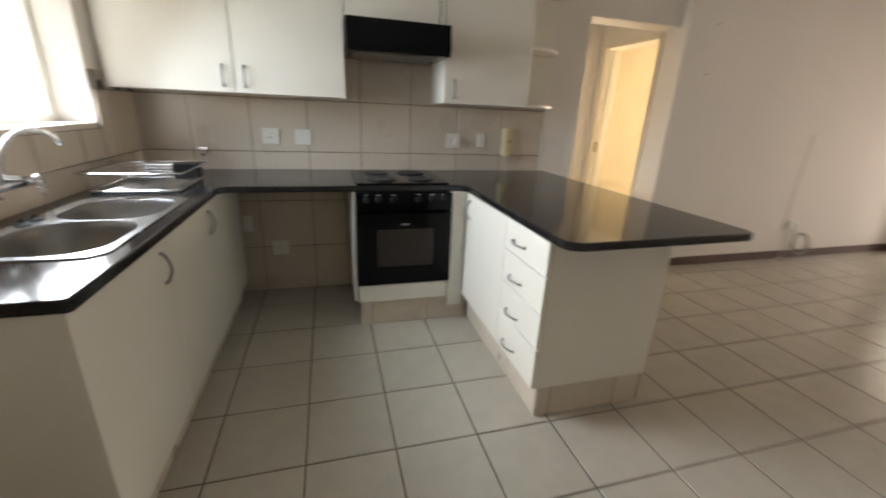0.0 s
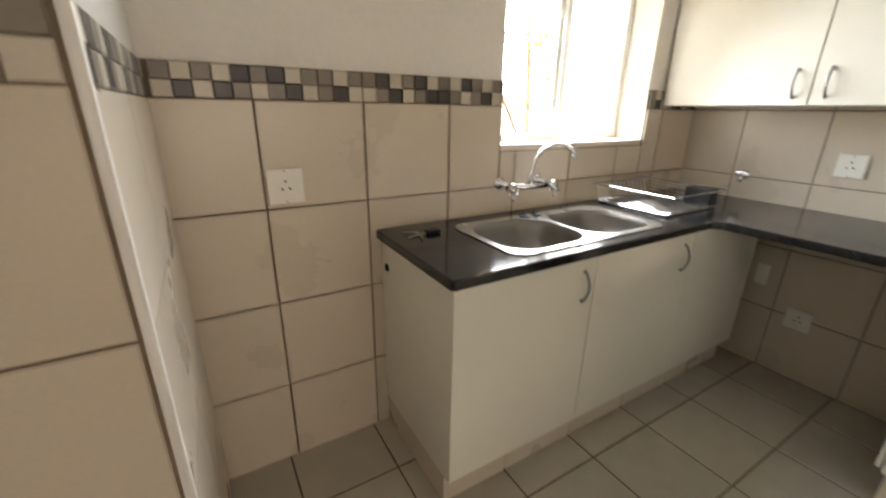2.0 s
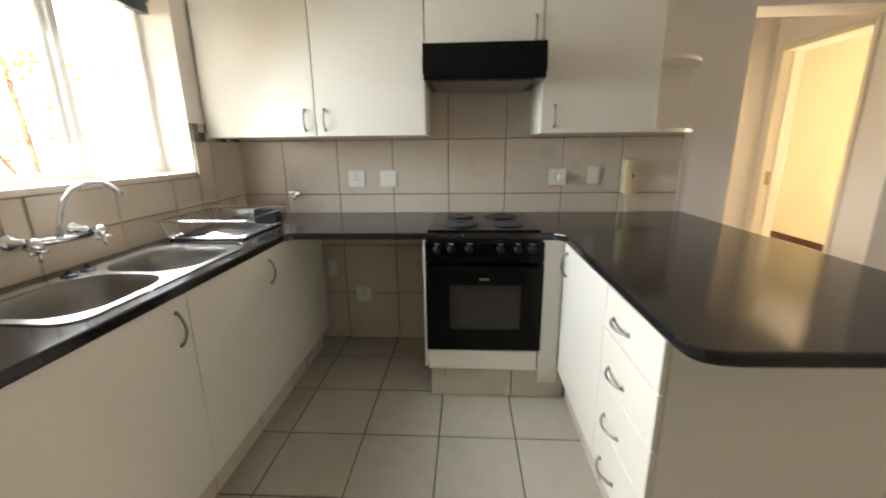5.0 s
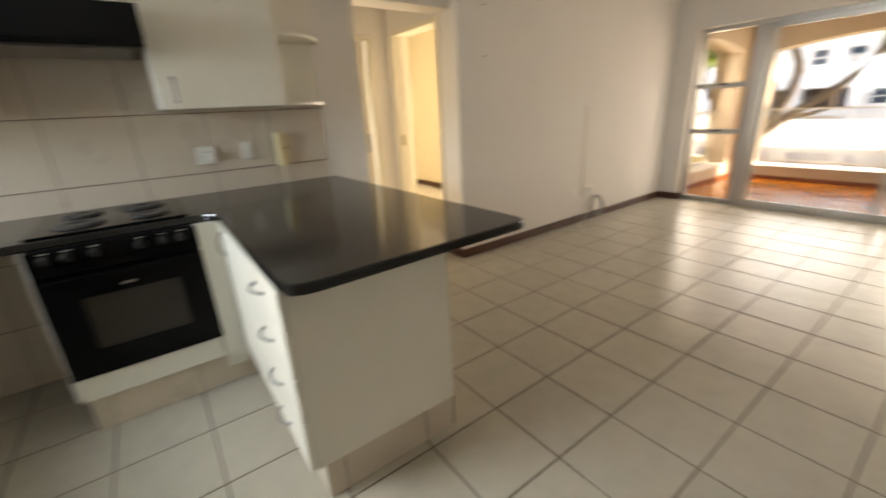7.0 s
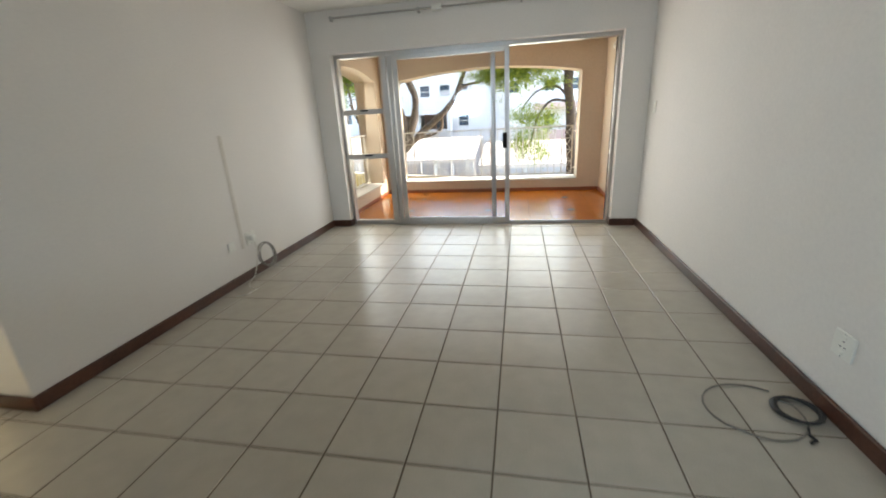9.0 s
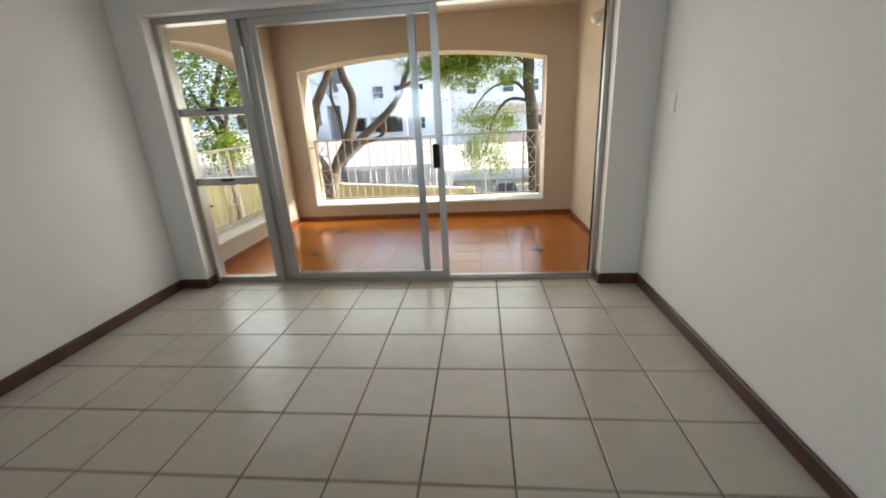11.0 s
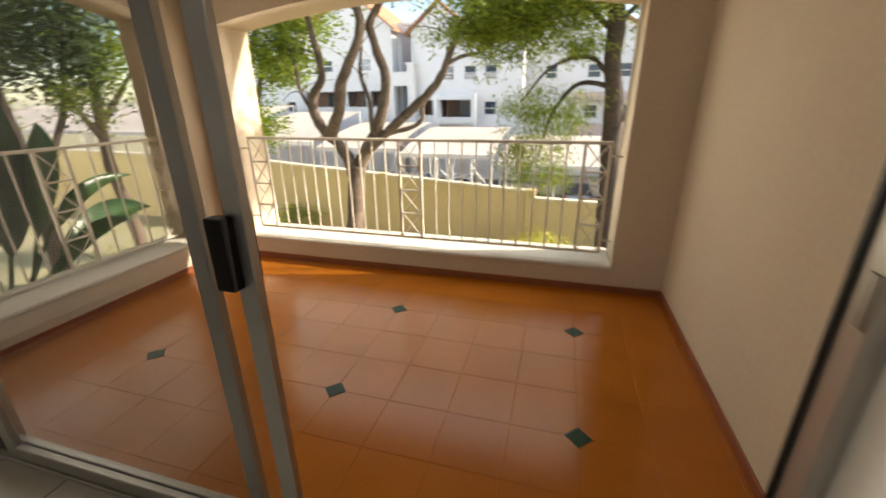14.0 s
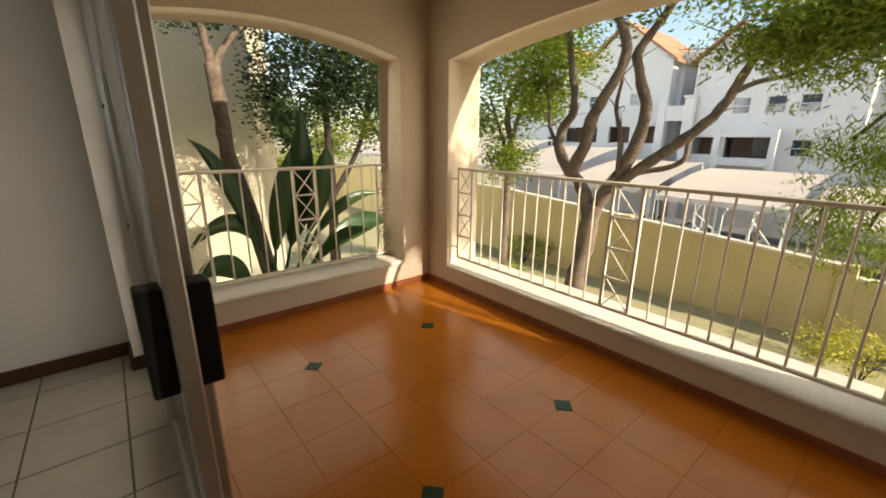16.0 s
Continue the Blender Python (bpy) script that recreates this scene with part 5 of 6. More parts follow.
for k in range(46):
    p = Vector(rr.choice(STEMS)[0][-1 - rr.randint(0, 2)])
    d = Vector((rr.uniform(-1, 1), rr.uniform(-0.6, 0.6), rr.uniform(-0.3, 0.9)))
    into(tree, "twig", limb(bmesh.new(), [p, p + d * 0.4 + Vector((0, 0, 0.1)), p + d * 0.9 + Vector((rr.uniform(-0.2, 0.2), 0, 0.05))], 0.016, 0.005, seed=k, n=5), M_bark)
leaves("crown", [(-4.1, 13.9, 3.6, 0.9, 0.9, 0.8), (-2.8, 13.8, 4.3, 1.2, 1.0, 0.7), (-1.5, 14.1, 4.3, 1.0, 1.0, 0.6), (0.2, 14.1, 3.6, 0.9, 0.9, 0.5), (-4.5, 13.9, 2.5, 0.6, 0.7, 0.5), (0.6, 14.0, 2.9, 0.5, 0.5, 0.3), (-3.2, 13.6, 5.4, 2.2, 2.0, 0.9), (-0.6, 14, 5.0, 1.6, 1.4, 0.8)], 2100, 0.105, M_leafy, tree, 3)

tree2 = thing("tree", "slender garden tree with bright green feathery crown", "tree", at=(-7.1, 16, GROUND))
into(tree2, "trunk", limb(bmesh.new(), [(-7.25, 16, -3.65), (-7.19, 16, -1.9), (-7.15, 16, -0.36), (-7.1, 16, 1.08), (-7.28, 16, 2.12), (-6.68, 16, 3.36), (-6.43, 16, 4.6)], 0.16, 0.06, seed=31), M_bark, "", True)
into(tree2, "limb", limb(bmesh.new(), [(-7.1, 16, 1.08), (-6.72, 16, 2.26), (-5.95, 16, 3.12), (-5.33, 16, 3.8)], 0.08, 0.03, seed=32), M_bark, "", True)
into(tree2, "limb", limb(bmesh.new(), [(-7.12, 16, 0.6), (-7.5, 15.9, 1.6), (-7.9, 15.8, 2.6)], 0.07, 0.03, seed=33), M_bark, "", True)
leaves("crown", [(-7.9, 15.8, 3.4, 0.9, 0.9, 0.9), (-6.6, 16, 4.0, 1.0, 1.0, 0.7), (-5.5, 16, 3.5, 0.8, 0.8, 0.6), (-7.9, 15.7, 1.9, 0.6, 0.7, 0.7), (-6.3, 16.1, 2.2, 0.7, 0.8, 0.5), (-7.4, 15.9, 5.2, 1.6, 1.4, 0.8), (-7.0, 15.9, 0.7, 0.6, 0.6, 0.5)], 2300, 0.11, M_leafy, tree2, 5)

pine = thing("conifer_tree", "dark conifer with drooping feathery branches", "tree", at=(2.45, 11, GROUND))
into(pine, "trunk", limb(bmesh.new(), [(2.5, 11, -3.65), (2.45, 11, -0.8), (2.4, 11, 0.4), (2.34, 11, 1.2), (2.25, 11, 2.1), (2.2, 11, 3.4), (2.2, 11, 5.5), (2.2, 11, 8.6)], 0.15, 0.07, seed=41, n=10), M_barkd, "", True)
PB = [[(2.3, 11, 1.55), (2.0, 11, 1.85), (1.55, 11, 1.75), (1.2, 11, 1.35)], [(2.3, 11, 1.5), (1.9, 11, 1.55), (1.6, 11, 1.2), (1.45, 11, 0.6)], [(2.25, 11, 2.1), (1.7, 10.9, 2.5), (1.0, 10.9, 2.45), (0.5, 10.9, 2.2)], [(2.2, 11, 2.8), (1.5, 10.9, 3.1), (0.6, 10.8, 2.9)], [(2.35, 11, 1.0), (2.7, 11, 1.3), (3.1, 11, 1.2)], [(2.25, 11, 2.2), (2.8, 11.1, 2.6), (3.3, 11.2, 2.5)]]
for k, pts in enumerate(PB):
    into(pine, "branch", limb(bmesh.new(), pts, 0.035, 0.012, seed=50 + k, n=6), M_barkd)
# The clumps from z 5 up are unseen, added to cast shade on the garden.
leaves("crown", [(1.3, 11, 2.35, 0.55, 0.5, 0.22), (0.8, 10.9, 2.3, 0.45, 0.5, 0.22), (1.75, 10.9, 2.5, 0.5, 0.5, 0.25), (1.4, 10.9, 3.0, 1.0, 0.7, 0.3), (0.6, 10.8, 2.8, 0.6, 0.6, 0.3), (2.5, 11, 3.0, 0.8, 0.8, 0.4), (3.0, 11.1, 2.3, 0.5, 0.5, 0.4), (2.0, 10.8, 3.8, 1.4, 1.2, 0.6), (2.3, 11, 5.2, 1.5, 1.4, 0.8), (2.2, 11, 6.8, 1.2, 1.2, 0.9), (2.2, 11, 8.4, 0.9, 0.9, 0.9)], 3600, 0.075, M_leafm, pine, 7, 0.5, 0.35, 0.26)
leaves("drooping_foliage", [(0.35, 10.9, 2.22, 0.40, 0.4, 0.16), (0.75, 10.9, 2.10, 0.36, 0.4, 0.20), (1.15, 10.9, 1.92, 0.40, 0.4, 0.22), (1.6, 10.95, 2.15, 0.40, 0.4, 0.18), (1.9, 11, 1.95, 0.25, 0.4, 0.16)], 1100, 0.06, M_leafm, pine, 27, 0.5, 0.8, 0.22)
# Branches and leaves out of view, added to keep sun off the balcony pillar.
for k, pts in enumerate(([(2.25, 11, 2.4), (2.6, 10.2, 2.9), (2.8, 9.3, 3.0)], [(2.25, 11, 2.6), (3.0, 10.2, 3.3), (3.5, 9.4, 3.5)])):
    into(pine, "branch", limb(bmesh.new(), pts, 0.035, 0.012, seed=70 + k, n=6), M_barkd)
leaves("side_foliage", [(2.75, 9.25, 2.95, 0.32, 0.3, 0.26), (3.2, 9.35, 3.25, 0.34, 0.3, 0.28), (3.75, 9.5, 3.6, 0.36, 0.3, 0.3)], 700, 0.09, M_leafm, pine, 28, 0.5, 0.5, 0.3)
leaves("hanging_foliage", [(1.4, 11, 0.95, 0.34, 0.3, 0.40), (1.25, 11, 1.3, 0.34, 0.3, 0.22), (1.6, 11, 0.5, 0.30, 0.3, 0.34), (1.2, 11, 0.6, 0.22, 0.2, 0.30), (1.75, 11, 1.2, 0.3, 0.3, 0.25)], 1500, 0.065, M_leafm, pine, 8, 0.4, 1.1, 0.16)

# west garden
wing = house("neighbouring_wing", "cream plastered wing of the flats beyond the side garden", (-8.5, 2, GROUND))
into(wing, "wall", B((-9.0, -3.0, GROUND), (-7.0, 8.35, 6.5)), node_mat("cream_wing_plaster", (0.55, 0.50, 0.38), 0.85, var=0.06, scale=0.7, fine=14, bump=0.04))
into(wing, "wall", B((-14.0, 8.35, GROUND), (-9.0, 9.3, 6.5)), node_mat("wing_plaster_far", (0.55, 0.49, 0.38), 0.85, var=0.06, scale=0.7, fine=14, bump=0.04))
wt3 = thing("tree", "side garden tree with a leaning brown trunk and dark leaves", "tree", at=(-3.5, 7.3, GROUND))
into(wt3, "trunk", limb(bmesh.new(), [(-3.6, 7.9, -3.65), (-3.55, 7.6, -1.6), (-3.5, 7.33, -0.08), (-3.5, 7.2, 0.52), (-3.5, 7.06, 1.12), (-3.5, 7.04, 1.62), (-3.5, 7.02, 2.1)], 0.10, 0.075, 0.02, seed=61), M_bark, "", True)
into(wt3, "limb", limb(bmesh.new(), [(-3.5, 7.02, 2.0), (-3.5, 7.2, 2.33), (-3.5, 7.45, 2.55), (-3.6, 7.9, 2.7)], 0.05, 0.02, seed=62), M_bark, "", True)
into(wt3, "limb", limb(bmesh.new(), [(-3.5, 7.03, 2.0), (-3.5, 6.95, 2.5), (-3.5, 6.8, 3.2)], 0.055, 0.02, seed=63), M_bark, "", True)
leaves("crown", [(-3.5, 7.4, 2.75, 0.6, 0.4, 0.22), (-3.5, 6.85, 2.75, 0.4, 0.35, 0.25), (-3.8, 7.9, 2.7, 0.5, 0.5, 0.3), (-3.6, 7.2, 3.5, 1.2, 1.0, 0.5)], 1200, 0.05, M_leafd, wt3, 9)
# Unseen leaf mass, added to shade the wing wall and side garden.
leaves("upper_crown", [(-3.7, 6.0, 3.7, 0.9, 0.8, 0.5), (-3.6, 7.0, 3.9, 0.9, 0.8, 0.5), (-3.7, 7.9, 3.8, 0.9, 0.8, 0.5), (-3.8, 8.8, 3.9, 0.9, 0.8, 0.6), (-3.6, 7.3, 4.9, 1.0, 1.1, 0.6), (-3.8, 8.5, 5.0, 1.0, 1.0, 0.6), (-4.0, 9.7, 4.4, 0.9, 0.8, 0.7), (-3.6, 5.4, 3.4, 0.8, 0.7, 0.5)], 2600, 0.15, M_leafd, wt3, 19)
bush = thing("tree", "dense dark-leaved tree filling the side garden", "tree", at=(-5.6, 9.2, GROUND))
into(bush, "trunk", limb(bmesh.new(), [(-5.6, 9.3, -3.65), (-5.6, 9.2, -1.0), (-5.5, 9.2, 0.6), (-5.6, 9.2, 2.2)], 0.12, 0.06, seed=71), M_barkd, "", True)
into(bush, "limb", limb(bmesh.new(), [(-5.55, 9.2, 0.2), (-5.3, 9.7, 1.2), (-5.2, 10.0, 2.4)], 0.06, 0.03, seed=72), M_barkd, "", True)
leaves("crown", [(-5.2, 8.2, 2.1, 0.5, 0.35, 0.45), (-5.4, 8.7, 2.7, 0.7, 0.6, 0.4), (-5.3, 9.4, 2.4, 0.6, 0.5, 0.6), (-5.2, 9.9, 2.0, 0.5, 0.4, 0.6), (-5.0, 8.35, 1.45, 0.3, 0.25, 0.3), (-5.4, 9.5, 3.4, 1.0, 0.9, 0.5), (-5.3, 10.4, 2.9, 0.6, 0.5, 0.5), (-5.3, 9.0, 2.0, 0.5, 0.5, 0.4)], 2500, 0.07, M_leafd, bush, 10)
# Sun on part of this tree is painted as leaves of a brighter colour.
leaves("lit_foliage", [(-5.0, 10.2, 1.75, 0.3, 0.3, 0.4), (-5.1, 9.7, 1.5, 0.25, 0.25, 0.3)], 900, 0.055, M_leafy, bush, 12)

side = thing("tree", "broad garden tree with a yellow-green feathery crown by the wall", "tree", at=(-9.4, 13.2, GROUND))
into(side, "trunk", limb(bmesh.new(), [(-9.4, 13.2, -3.65), (-9.3, 13.1, -1.6), (-9.4, 13.0, 0.3), (-9.3, 13.1, 1.8), (-9.4, 13.2, 3.6)], 0.17, 0.08, seed=131), M_bark, "", True)
for k, pts in enumerate(([(-9.35, 13.0, 0.5), (-9.2, 12.4, 1.4), (-9.1, 11.6, 2.4)], [(-9.35, 13.05, 0.9), (-9.3, 13.9, 1.9), (-9.3, 14.8, 3.0)], [(-9.3, 13.1, 1.8), (-8.9, 12.7, 2.8), (-8.8, 12.3, 4.0)])):
    into(side, "limb", limb(bmesh.new(), pts, 0.08, 0.03, seed=132 + k), M_bark, "", True)
leaves("crown", [(-9.0, 11.3, 2.9, 0.8, 0.9, 0.8), (-9.0, 12.5, 2.5, 0.8, 0.9, 0.7), (-9.2, 13.7, 2.7, 0.8, 0.9, 0.7), (-9.2, 14.9, 3.2, 0.8, 0.9, 0.8), (-9.2, 12.0, 4.0, 0.9, 1.0, 0.8), (-9.3, 13.5, 4.2, 0.9, 1.1, 0.8), (-9.3, 15.2, 4.6, 0.9, 0.9, 0.8), (-9.2, 13.0, 5.4, 1.1, 1.6, 0.7)], 1900, 0.12, M_leafy, side, 133, 0.4, 0.25, 0.35)
for k, (x, y, h) in enumerate(((-31, 8.5, 5.2), (-30, 12.0, 4.6), (-32, 15.6, 5.6), (-29, 18.6, 4.2), (-30, 4.0, 5.0))):
    far = thing("tree", "leafy green tree beyond the side garden", "tree", "trees beyond the side garden", at=(x, y, GROUND))
    into(far, "trunk", limb(bmesh.new(), [(x, y, -3.65), (x + 0.1, y, -1.5), (x, y + 0.1, 0.5), (x, y, 2.5)], 0.2, 0.09, seed=140 + k, n=7), M_barkd, "", True)
    rf = random.Random(150 + k)
    leaves("crown", [(x + rf.uniform(-1, 1), y + rf.uniform(-1.7, 1.7), rf.uniform(-1.5, h - 1), 1.0, 1.2, 0.9) for _ in range(9)], 420, 0.26, M_leafm, far, 160 + k)

strel = thing("strelitzia_plant", "tall strelitzia plant with broad green leaves", "plant", at=(-3.0, 7.35, GROUND))
def blade(pts, width, name="leaf"):
    """A long broad leaf: a curved midrib, a shallow fold and a few splits."""
    ps = [Vector(p) for p in pts]
    bm = bmesh.new()
    n = 18
    line = []
    for i in range(n + 1):
        t = i / n
        a, b, c = ps
        line.append((1 - t) ** 2 * a + 2 * t * (1 - t) * (2 * b - (a + c) / 2) + t * t * c)
    for s in (-1, 1):
        prev = None
        for i in range(n + 1):
            t = i / n
            d = (line[min(i + 1, n)] - line[max(i - 1, 0)]).normalized()
            side = d.cross(Vector((1, 0.15, 0.2))).normalized()
            w = width * max(0.02, math.sin(math.pi * min(1, max(0, (t - 0.22) / 0.78)) ** 0.8)) if t > 0.22 else 0.015
            v0 = bm.verts.new(line[i])
            v1 = bm.verts.new(line[i] + side * s * w + Vector((0.35 * w, 0, 0.12 * w)))
            if prev:
                bm.faces.new((prev[0], v0, v1, prev[1]))
            prev = (v0, v1)
    bmesh.ops.remove_doubles(bm, verts=bm.verts, dist=0.0005)
    ob = into(strel, name, bm, M_strel, "", True)
    sol = ob.modifiers.new("thick", "SOLIDIFY")
    sol.thickness = 0.006
    into(strel, "stalk", tube(bmesh.new(), [ps[0] + Vector((0, 0, -0.01)), line[5], line[12], line[17]], 0.012, 6, radii=[0.022, 0.016, 0.010, 0.004]), M_strel)
for a, w in ((((-3.0, 7.2, -0.4), (-3.0, 6.95, 0.75), (-3.0, 6.61, 1.31)), 0.09), (((-3.0, 7.26, -0.4), (-2.95, 7.39, 0.5), (-2.95, 7.58, 1.2)), 0.13), (((-3.1, 7.4, -0.4), (-3.1, 7.66, 0.6), (-3.1, 7.8, 1.72)), 0.19),
             (((-3.0, 7.5, -0.4), (-3.0, 7.9, 0.7), (-3.0, 8.02, 1.22)), 0.14), (((-3.0, 7.3, -0.3), (-3.0, 6.98, 0.40), (-2.9, 6.45, 0.22)), 0.10), (((-3.0, 7.5, -0.3), (-3.0, 8.1, 0.45), (-2.9, 8.7, 0.62)), 0.08),
             (((-2.8, 7.4, -0.5), (-2.7, 7.9, 0.12), (-2.6, 8.4, 0.22)), 0.08), (((-2.9, 7.1, -0.6), (-2.8, 6.8, 0.0), (-2.7, 6.4, -0.1)), 0.12), (((-3.2, 7.6, -0.5), (-3.3, 8.4, 0.1), (-3.4, 9.2, 0.1)), 0.16)):
    blade(a, w)
into(strel, "stem", limb(bmesh.new(), [(-3.0, 7.35, -3.65), (-3.02, 7.36, -1.8), (-3.0, 7.34, -0.3)], 0.12, 0.09, seed=81), M_barkd, "", True)

def shrub(name, label, c, n, mat, size, seed, spread):
    s = thing(name, label, "shrub", at=(c[0], c[1], GROUND))
    st = bmesh.new()
    r = random.Random(seed)
    for k in range(9):
        limb(st, [(c[0], c[1], GROUND - 0.02), (c[0] + r.uniform(-0.2, 0.2), c[1] + r.uniform(-0.2, 0.2), GROUND + c[2] * 0.5), (c[0] + r.uniform(-0.5, 0.5) * spread, c[1] + r.uniform(-0.4, 0.4) * spread, GROUND + c[2])], 0.015, 0.006, seed=seed + k, n=5)
    into(s, "stems", st, M_barkd)
    leaves("foliage", [(c[0] + r.uniform(-0.5, 0.5) * spread, c[1] + r.uniform(-0.4, 0.4) * spread, GROUND + c[2] * r.uniform(0.4, 1.0), 0.35 * spread, 0.35 * spread, 0.3) for _ in range(4)], n, size, mat, s, seed)
    return s
shrub("flowering_shrub", "yellow-green flowering shrub beside the lawn", (1.6, 17.3, 0.9), 700, M_flower, 0.07, 91, 1.6)
shrub("shrub", "low green shrub by the garden wall", (-8.2, 18.4, 0.9), 600, M_leafm, 0.08, 92, 1.4)
shrub("shrub", "low spiky green shrub near the tree", (-6.6, 15.2, 0.8), 600, M_leafm, 0.08, 93, 1.2)
shrub("shrub", "green shrub on the side lawn", (-6.0, 11.6, 1.0), 700, M_leafm, 0.08, 94, 1.5)
shrub("shrub", "leafy green shrub against the wing wall", (-4.6, 6.8, 1.6), 900, M_leafd, 0.07, 95, 1.5)

# grass
rg = np.random.default_rng(17)
vs, fs = [], []
for x, y in zip(rg.uniform(-16, 8, 9000), rg.uniform(9.5, 19.1, 9000)):
    if noise.noise((x * 0.5, y * 0.5, 0)) < (0.35 if -5.5 < x < 1.0 else -0.05):
        continue
    for _ in range(2):
        a, h = rg.uniform(0, 6.28), rg.uniform(0.03, 0.09)
        n = len(vs)
        vs += [(x, y, GROUND), (x + 0.025 * math.cos(a), y + 0.025 * math.sin(a), GROUND), (x + rg.uniform(-0.04, 0.04), y + rg.uniform(-0.04, 0.04), GROUND + h)]
        fs.append((n, n + 1, n + 2))
me = bpy.data.meshes.new("grass")
me.from_pydata(vs, [], fs)
me.materials.append(M_leafy)
grass = tagged(new("grass", me), "short patchy green lawn grass", "grass", "", "stuff")
grass.location.y = NY

# behind the kitchen window: an added glowing card, with a leafy tree before it
shift[0] = 0.0
glow = bpy.data.materials.new("glowing_backdrop")
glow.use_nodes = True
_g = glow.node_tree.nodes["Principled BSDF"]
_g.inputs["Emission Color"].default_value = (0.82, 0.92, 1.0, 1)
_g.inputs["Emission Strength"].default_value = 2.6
structure("backdrop", B((-45, -14.2, GROUND), (-1.2, -14, 14)), glow, "pale glowing backdrop card added behind the kitchen window", "backdrop")
ytree = thing("tree", "pale sunlit tree outside the kitchen window", "tree", at=(-4.2, -6.0, GROUND))
into(ytree, "trunk", limb(bmesh.new(), [(-4.2, -6, -3.65), (-4.25, -6, 0.5), (-4.1, -6, 3.0)], 0.08, 0.03, seed=95), M_bark, "", True)
into(ytree, "limb", limb(bmesh.new(), [(-4.25, -6, 0.6), (-3.6, -6, 1.6), (-3.2, -6, 2.6)], 0.04, 0.015, seed=96), M_bark, "", True)
leaves("crown", [(-3.6, -6, 2.2, 0.7, 0.6, 0.5), (-4.8, -6, 2.5, 0.6, 0.6, 0.6), (-4.2, -6, 1.5, 0.4, 0.5, 0.4)], 260, 0.10, M_flower, ytree, 14)


# ---- tiles, last ----
def tile_mesh(name, w, d, h, mat, chamfer=0.003):
    """A tile with chamfered upper edges; its top lies at z = 0."""
    a, b, c = w / 2, d / 2, chamfer
    vs = [(-a, -b, -h), (a, -b, -h), (a, b, -h), (-a, b, -h), (-a, -b, -c), (a, -b, -c), (a, b, -c), (-a, b, -c),
          (-a + c, -b + c, 0), (a - c, -b + c, 0), (a - c, b - c, 0), (-a + c, b - c, 0)]
    fs = [(8, 9, 10, 11)] + [(4 + i, 4 + (i + 1) % 4, 8 + (i + 1) % 4, 8 + i) for i in range(4)] + [(i, (i + 1) % 4, 4 + (i + 1) % 4, 4 + i) for i in range(4)]
    me = bpy.data.meshes.new(name)
    me.from_pydata(vs, [], fs)
    me.materials.append(mat)
    return me


_cache = {}


def tile(w, d, mat, parent, m, name="tile", h=0.008, chamfer=0.003):
    key = (round(w, 3), round(d, 3), mat.name)
    if key not in _cache:
        _cache[key] = tile_mesh(name, w, d, h, mat, chamfer)
    ob = new(name, _cache[key])
    ob.parent = parent
    ob.matrix_local = m
    return ob


def spans(lo, hi, start, step):
    """The pieces of lo..hi cut by joints at start + k * step."""
    k0 = math.floor((lo - start) / step)
    cuts = [lo] + [start + k * step for k in range(k0, k0 + 400) if lo + 0.012 < start + k * step < hi - 0.012] + [hi]
    return list(zip(cuts, cuts[1:]))


rng = random.Random(7)
G = 0.003
for x0, x1 in spans(XW, XE, 0, S):
    for y0, y1 in spans(YS, 6.045 + NY, 0, S):
        if x0 > 1.3 and y1 < -0.60:
            continue
        tilt = pose((x0 + x1) / 2, (y0 + y1) / 2, rng.uniform(-0.0006, 0.0004), rng.uniform(-0.08, 0.08), rng.uniform(-0.08, 0.08), 0)
        tile(x1 - x0 - 2 * G, y1 - y0 - 2 * G, M_ftile, floor, tilt, "floor_tile")
for x0, x1 in spans(-2.42, XW, 0, S):
    for y0, y1 in spans(1.785, 2.634, 0, S):
        tile(x1 - x0 - 2 * G, y1 - y0 - 2 * G, M_ftile, floor, pose((x0 + x1) / 2, (y0 + y1) / 2, 0), "floor_tile")
for x0, x1 in spans(-5.2, -1.52, 0, S):
    for y0, y1 in spans(2.70, 4.65, 0, S):
        tile(x1 - x0 - 2 * G, y1 - y0 - 2 * G, M_ftile, floor, pose((x0 + x1) / 2, (y0 + y1) / 2, 0), "floor_tile")

# balcony tiles with green corner insets
BT = 0.2925
for x0, x1 in spans(BXW, BXE, -0.425, BT):
    for y0, y1 in spans(6.1, YN0, 6.735, 0.2885):
        tile(x1 - x0 - 0.0006, y1 - y0 - 0.0006, M_terra, balcony_floor, pose((x0 + x1) / 2, (y0 + y1) / 2, rng.uniform(0, 0.0004)), "terracotta_tile", chamfer=0.0012)
for x in (-0.425, 0.746, 1.916):
    for y in (6.735, 7.60):
        tile(0.085, 0.085, M_green, balcony_floor, pose(x, y, 0.0035, 0, 0, 45), "green_inset")

# kitchen wall tiles
south = bpy.data.objects["wall_south"]
westk = bpy.data.objects["wall_west_kitchen"]
pier = bpy.data.objects["wall_pier"]
BZ0, BZ1 = 1.392, 1.488
link("grout_bed", plate([[(XW, 0), (1.334, 0), (1.334, BZ1), (0.09, BZ1), (0.09, 1.2), (-0.914, 1.2), (-0.914, BZ1), (XW, BZ1)]], YS, YS + 0.005, "y"), M_wgrout, south)
block("grout_bed", (XW, YS, 0), (XW + 0.005, 1.472, 1.86), M_wgrout, westk)
block("grout_bed", (1.329, YS, 0), (1.334, -0.605, BZ1), M_wgrout, pier)
block("grout_bed", (1.329, -0.605, 0), (XE, -0.60, BZ1), M_wgrout, pier)


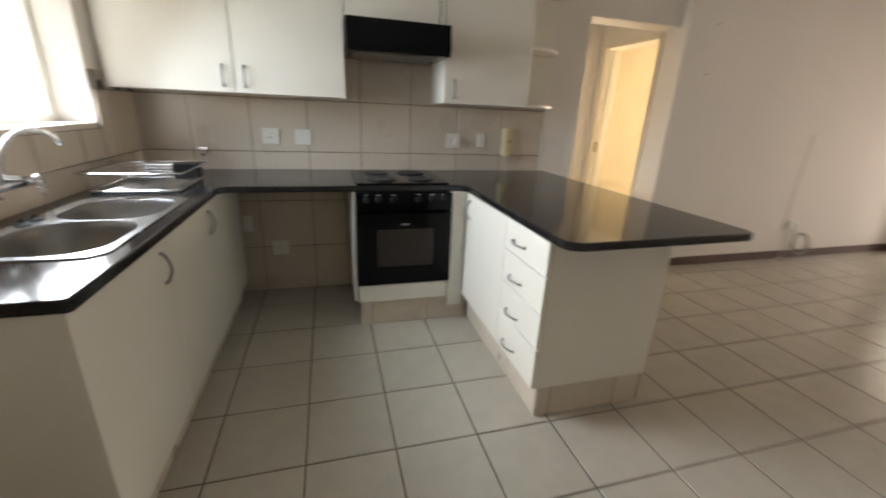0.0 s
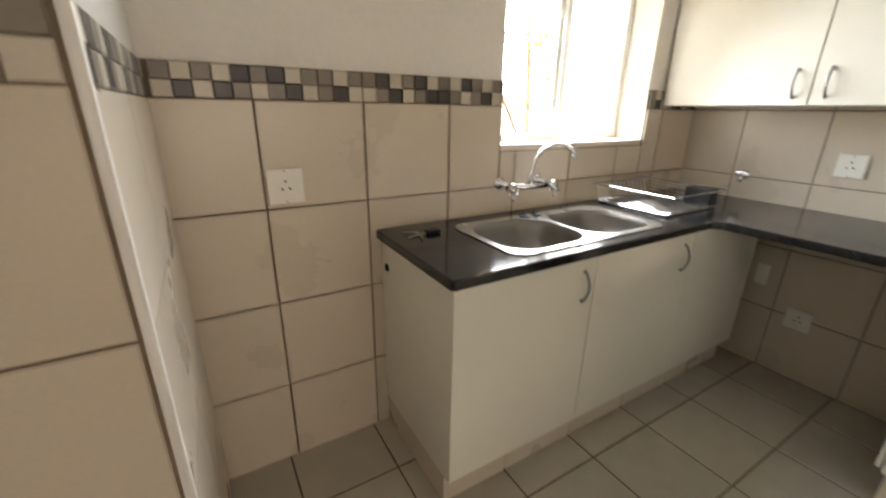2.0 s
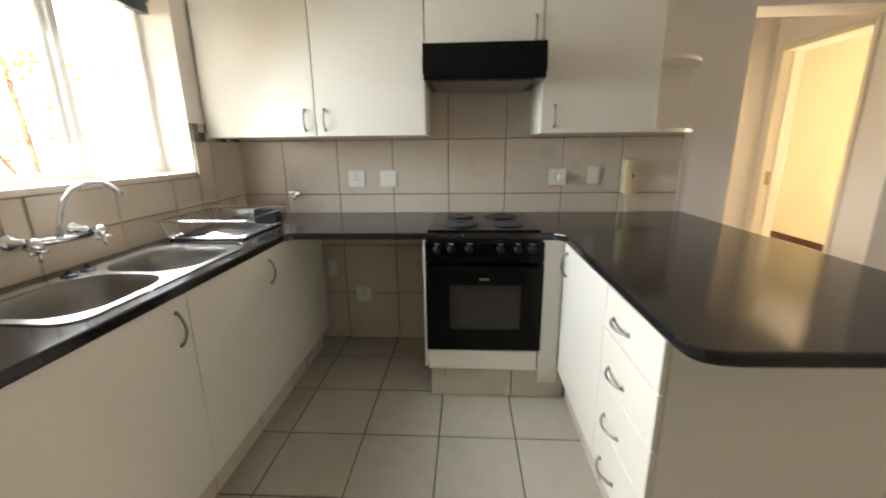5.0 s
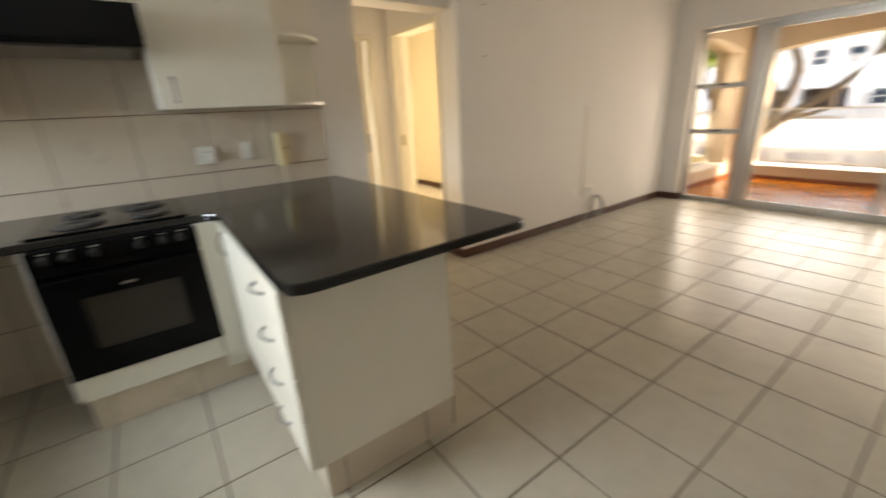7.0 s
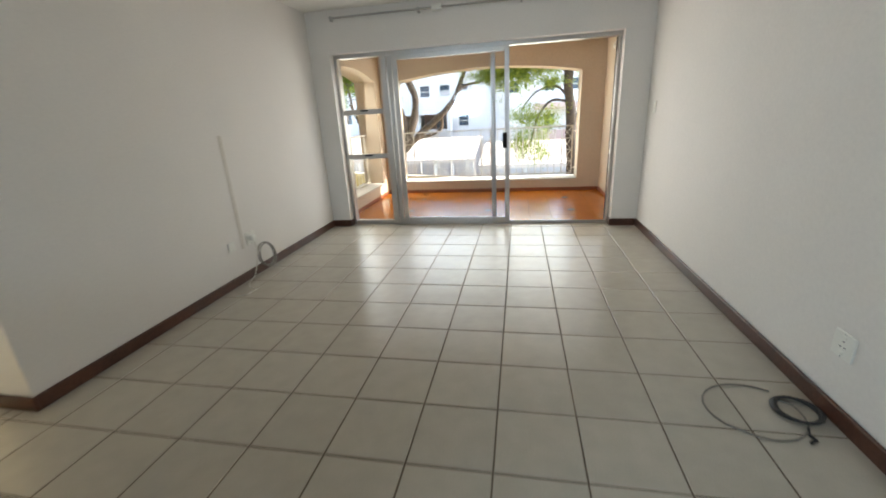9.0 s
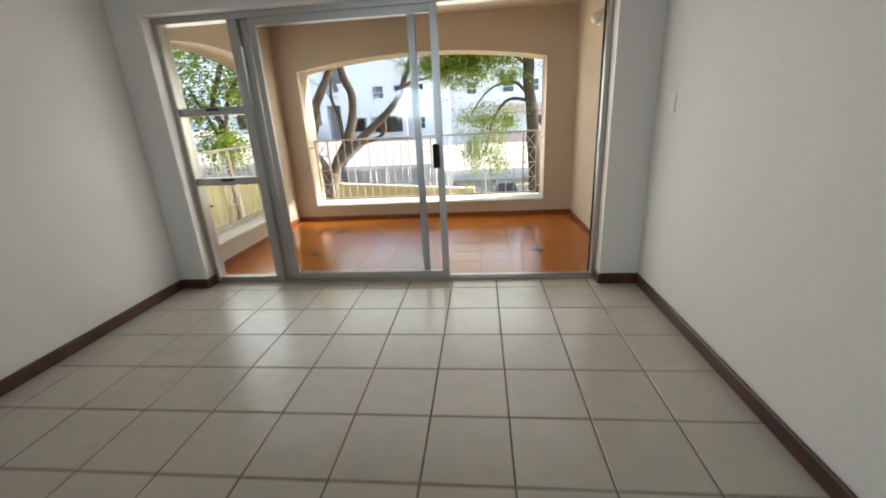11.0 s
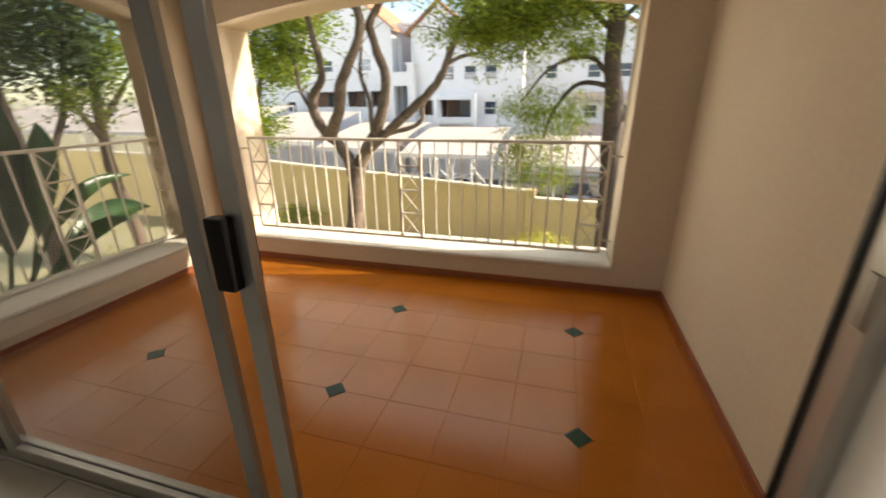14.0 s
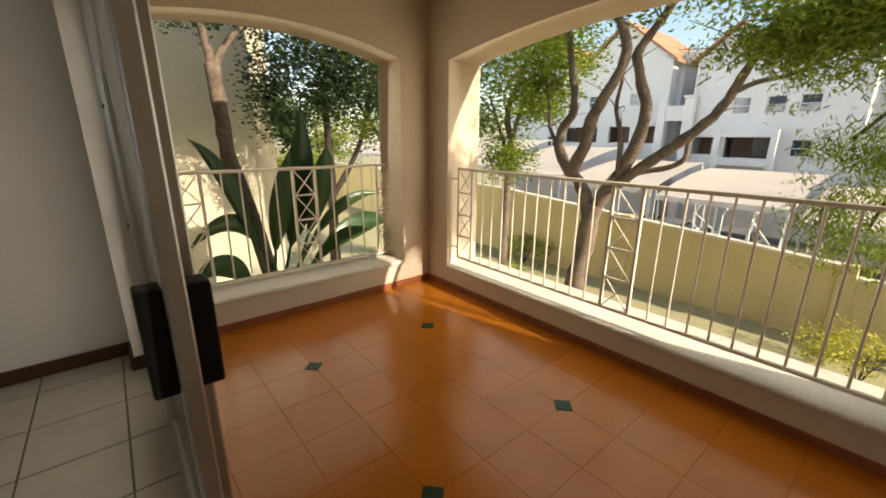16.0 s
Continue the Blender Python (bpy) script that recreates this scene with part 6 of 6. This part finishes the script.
def wall_tile(w, h, mat, parent, m, name="wall_tile"):
    return tile(w, h, mat, parent, m, name)


ZC = spans(0, BZ0, 0.350, 0.348)
for x0, x1 in spans(XW + 0.005, 1.329, 1.061, 0.353):
    for z0, z1 in ZC:
        cuts = [(x0, x1, z1)]
        if z1 > 1.22 and x1 > -0.914 and x0 < 0.09:
            cuts = [(max(x0, -0.914), min(x1, 0.09), 1.2)] + ([(x0, -0.914, z1)] if x0 < -0.934 else []) + ([(0.09, x1, z1)] if x1 > 0.11 else [])
        for a0, a1, top in cuts:
            wall_tile(a1 - a0 - 0.005, top - z0 - 0.005, M_wtile, south, pose((a0 + a1) / 2, YS + 0.009, (z0 + top) / 2, 90, 0, 0))
for z0, z1 in spans(0, 1.86, 0.350, 0.348):
    for y0, y1 in spans(YS + 0.005, 1.472, 0.015, 0.364):
        wall_tile(y1 - y0 - 0.005, z1 - z0 - 0.005, M_wtile, westk, pose(XW + 0.009, (y0 + y1) / 2, (z0 + z1) / 2, 90, 0, 90))
for z0, z1 in ZC:
    for y0, y1 in spans(YS + 0.01, -0.605, -0.605 - 0.349, 0.349):
        wall_tile(y1 - y0 - 0.005, z1 - z0 - 0.005, M_wtile, pier, pose(1.325, (y0 + y1) / 2, (z0 + z1) / 2, 90, 0, -90))
    for x0, x1 in spans(1.342, XE, 1.342, 0.349):
        wall_tile(x1 - x0 - 0.005, z1 - z0 - 0.005, M_wtile, pier, pose((x0 + x1) / 2, -0.596, (z0 + z1) / 2, 90, 0, 180))

# mosaic border: two rows of small square tiles, cream (A), taupe (B) and charcoal (C), column by column
MOS = {"A": M_mosA, "B": M_mosB, "C": M_mosC}
COLUMNS = "BA AC BA AC CB BA CB AC BA BB AC BA BA CB AC BA CB AC BC AB CA BB AC BA CB".split()
MW = 0.3530 / 7


def border(parent, start, stop, at, first=0):
    """Columns of the border from start towards stop, each a pair of tiles, the last one cut to fit."""
    way = 1 if stop > start else -1
    n = math.ceil(abs(stop - start) / MW - 0.05)
    for i in range(n):
        a0, a1 = start + way * MW * i, start + way * MW * (i + 1)
        if (a1 - stop) * way > 0:
            a1 = stop
        col = COLUMNS[(i + first) % len(COLUMNS)]
        for r in range(2):
            tile(abs(a1 - a0) - 0.0012, 0.047, MOS[col[1 - r]], parent, at((a0 + a1) / 2, BZ0 + 0.024 + 0.048 * r), "mosaic_tile")


border(south, 1.061 + 5 * MW, 0.095, lambda a, z: pose(a, YS + 0.009, z, 90, 0, 0))
border(south, -0.919, XW + 0.01, lambda a, z: pose(a, YS + 0.009, z, 90, 0, 0), 9)
border(pier, YS + 0.012, -0.612, lambda a, z: pose(1.325, a, z, 90, 0, -90), 3)
border(pier, 1.345, XE, lambda a, z: pose(a, -0.596, z, 90, 0, 180), 8)
structure("tile_trim_pier", B((1.321, -0.608, 0), (1.338, -0.592, BZ1), 0.006, 2), M_trim, "white rounded corner trim on the tiled pier", "trim")
structure("tile_trim_stove", B((XW, 1.470, 0.9), (XW + 0.011, 1.478, 1.86), 0.002), M_trim, "thin white tile edge trim", "trim")
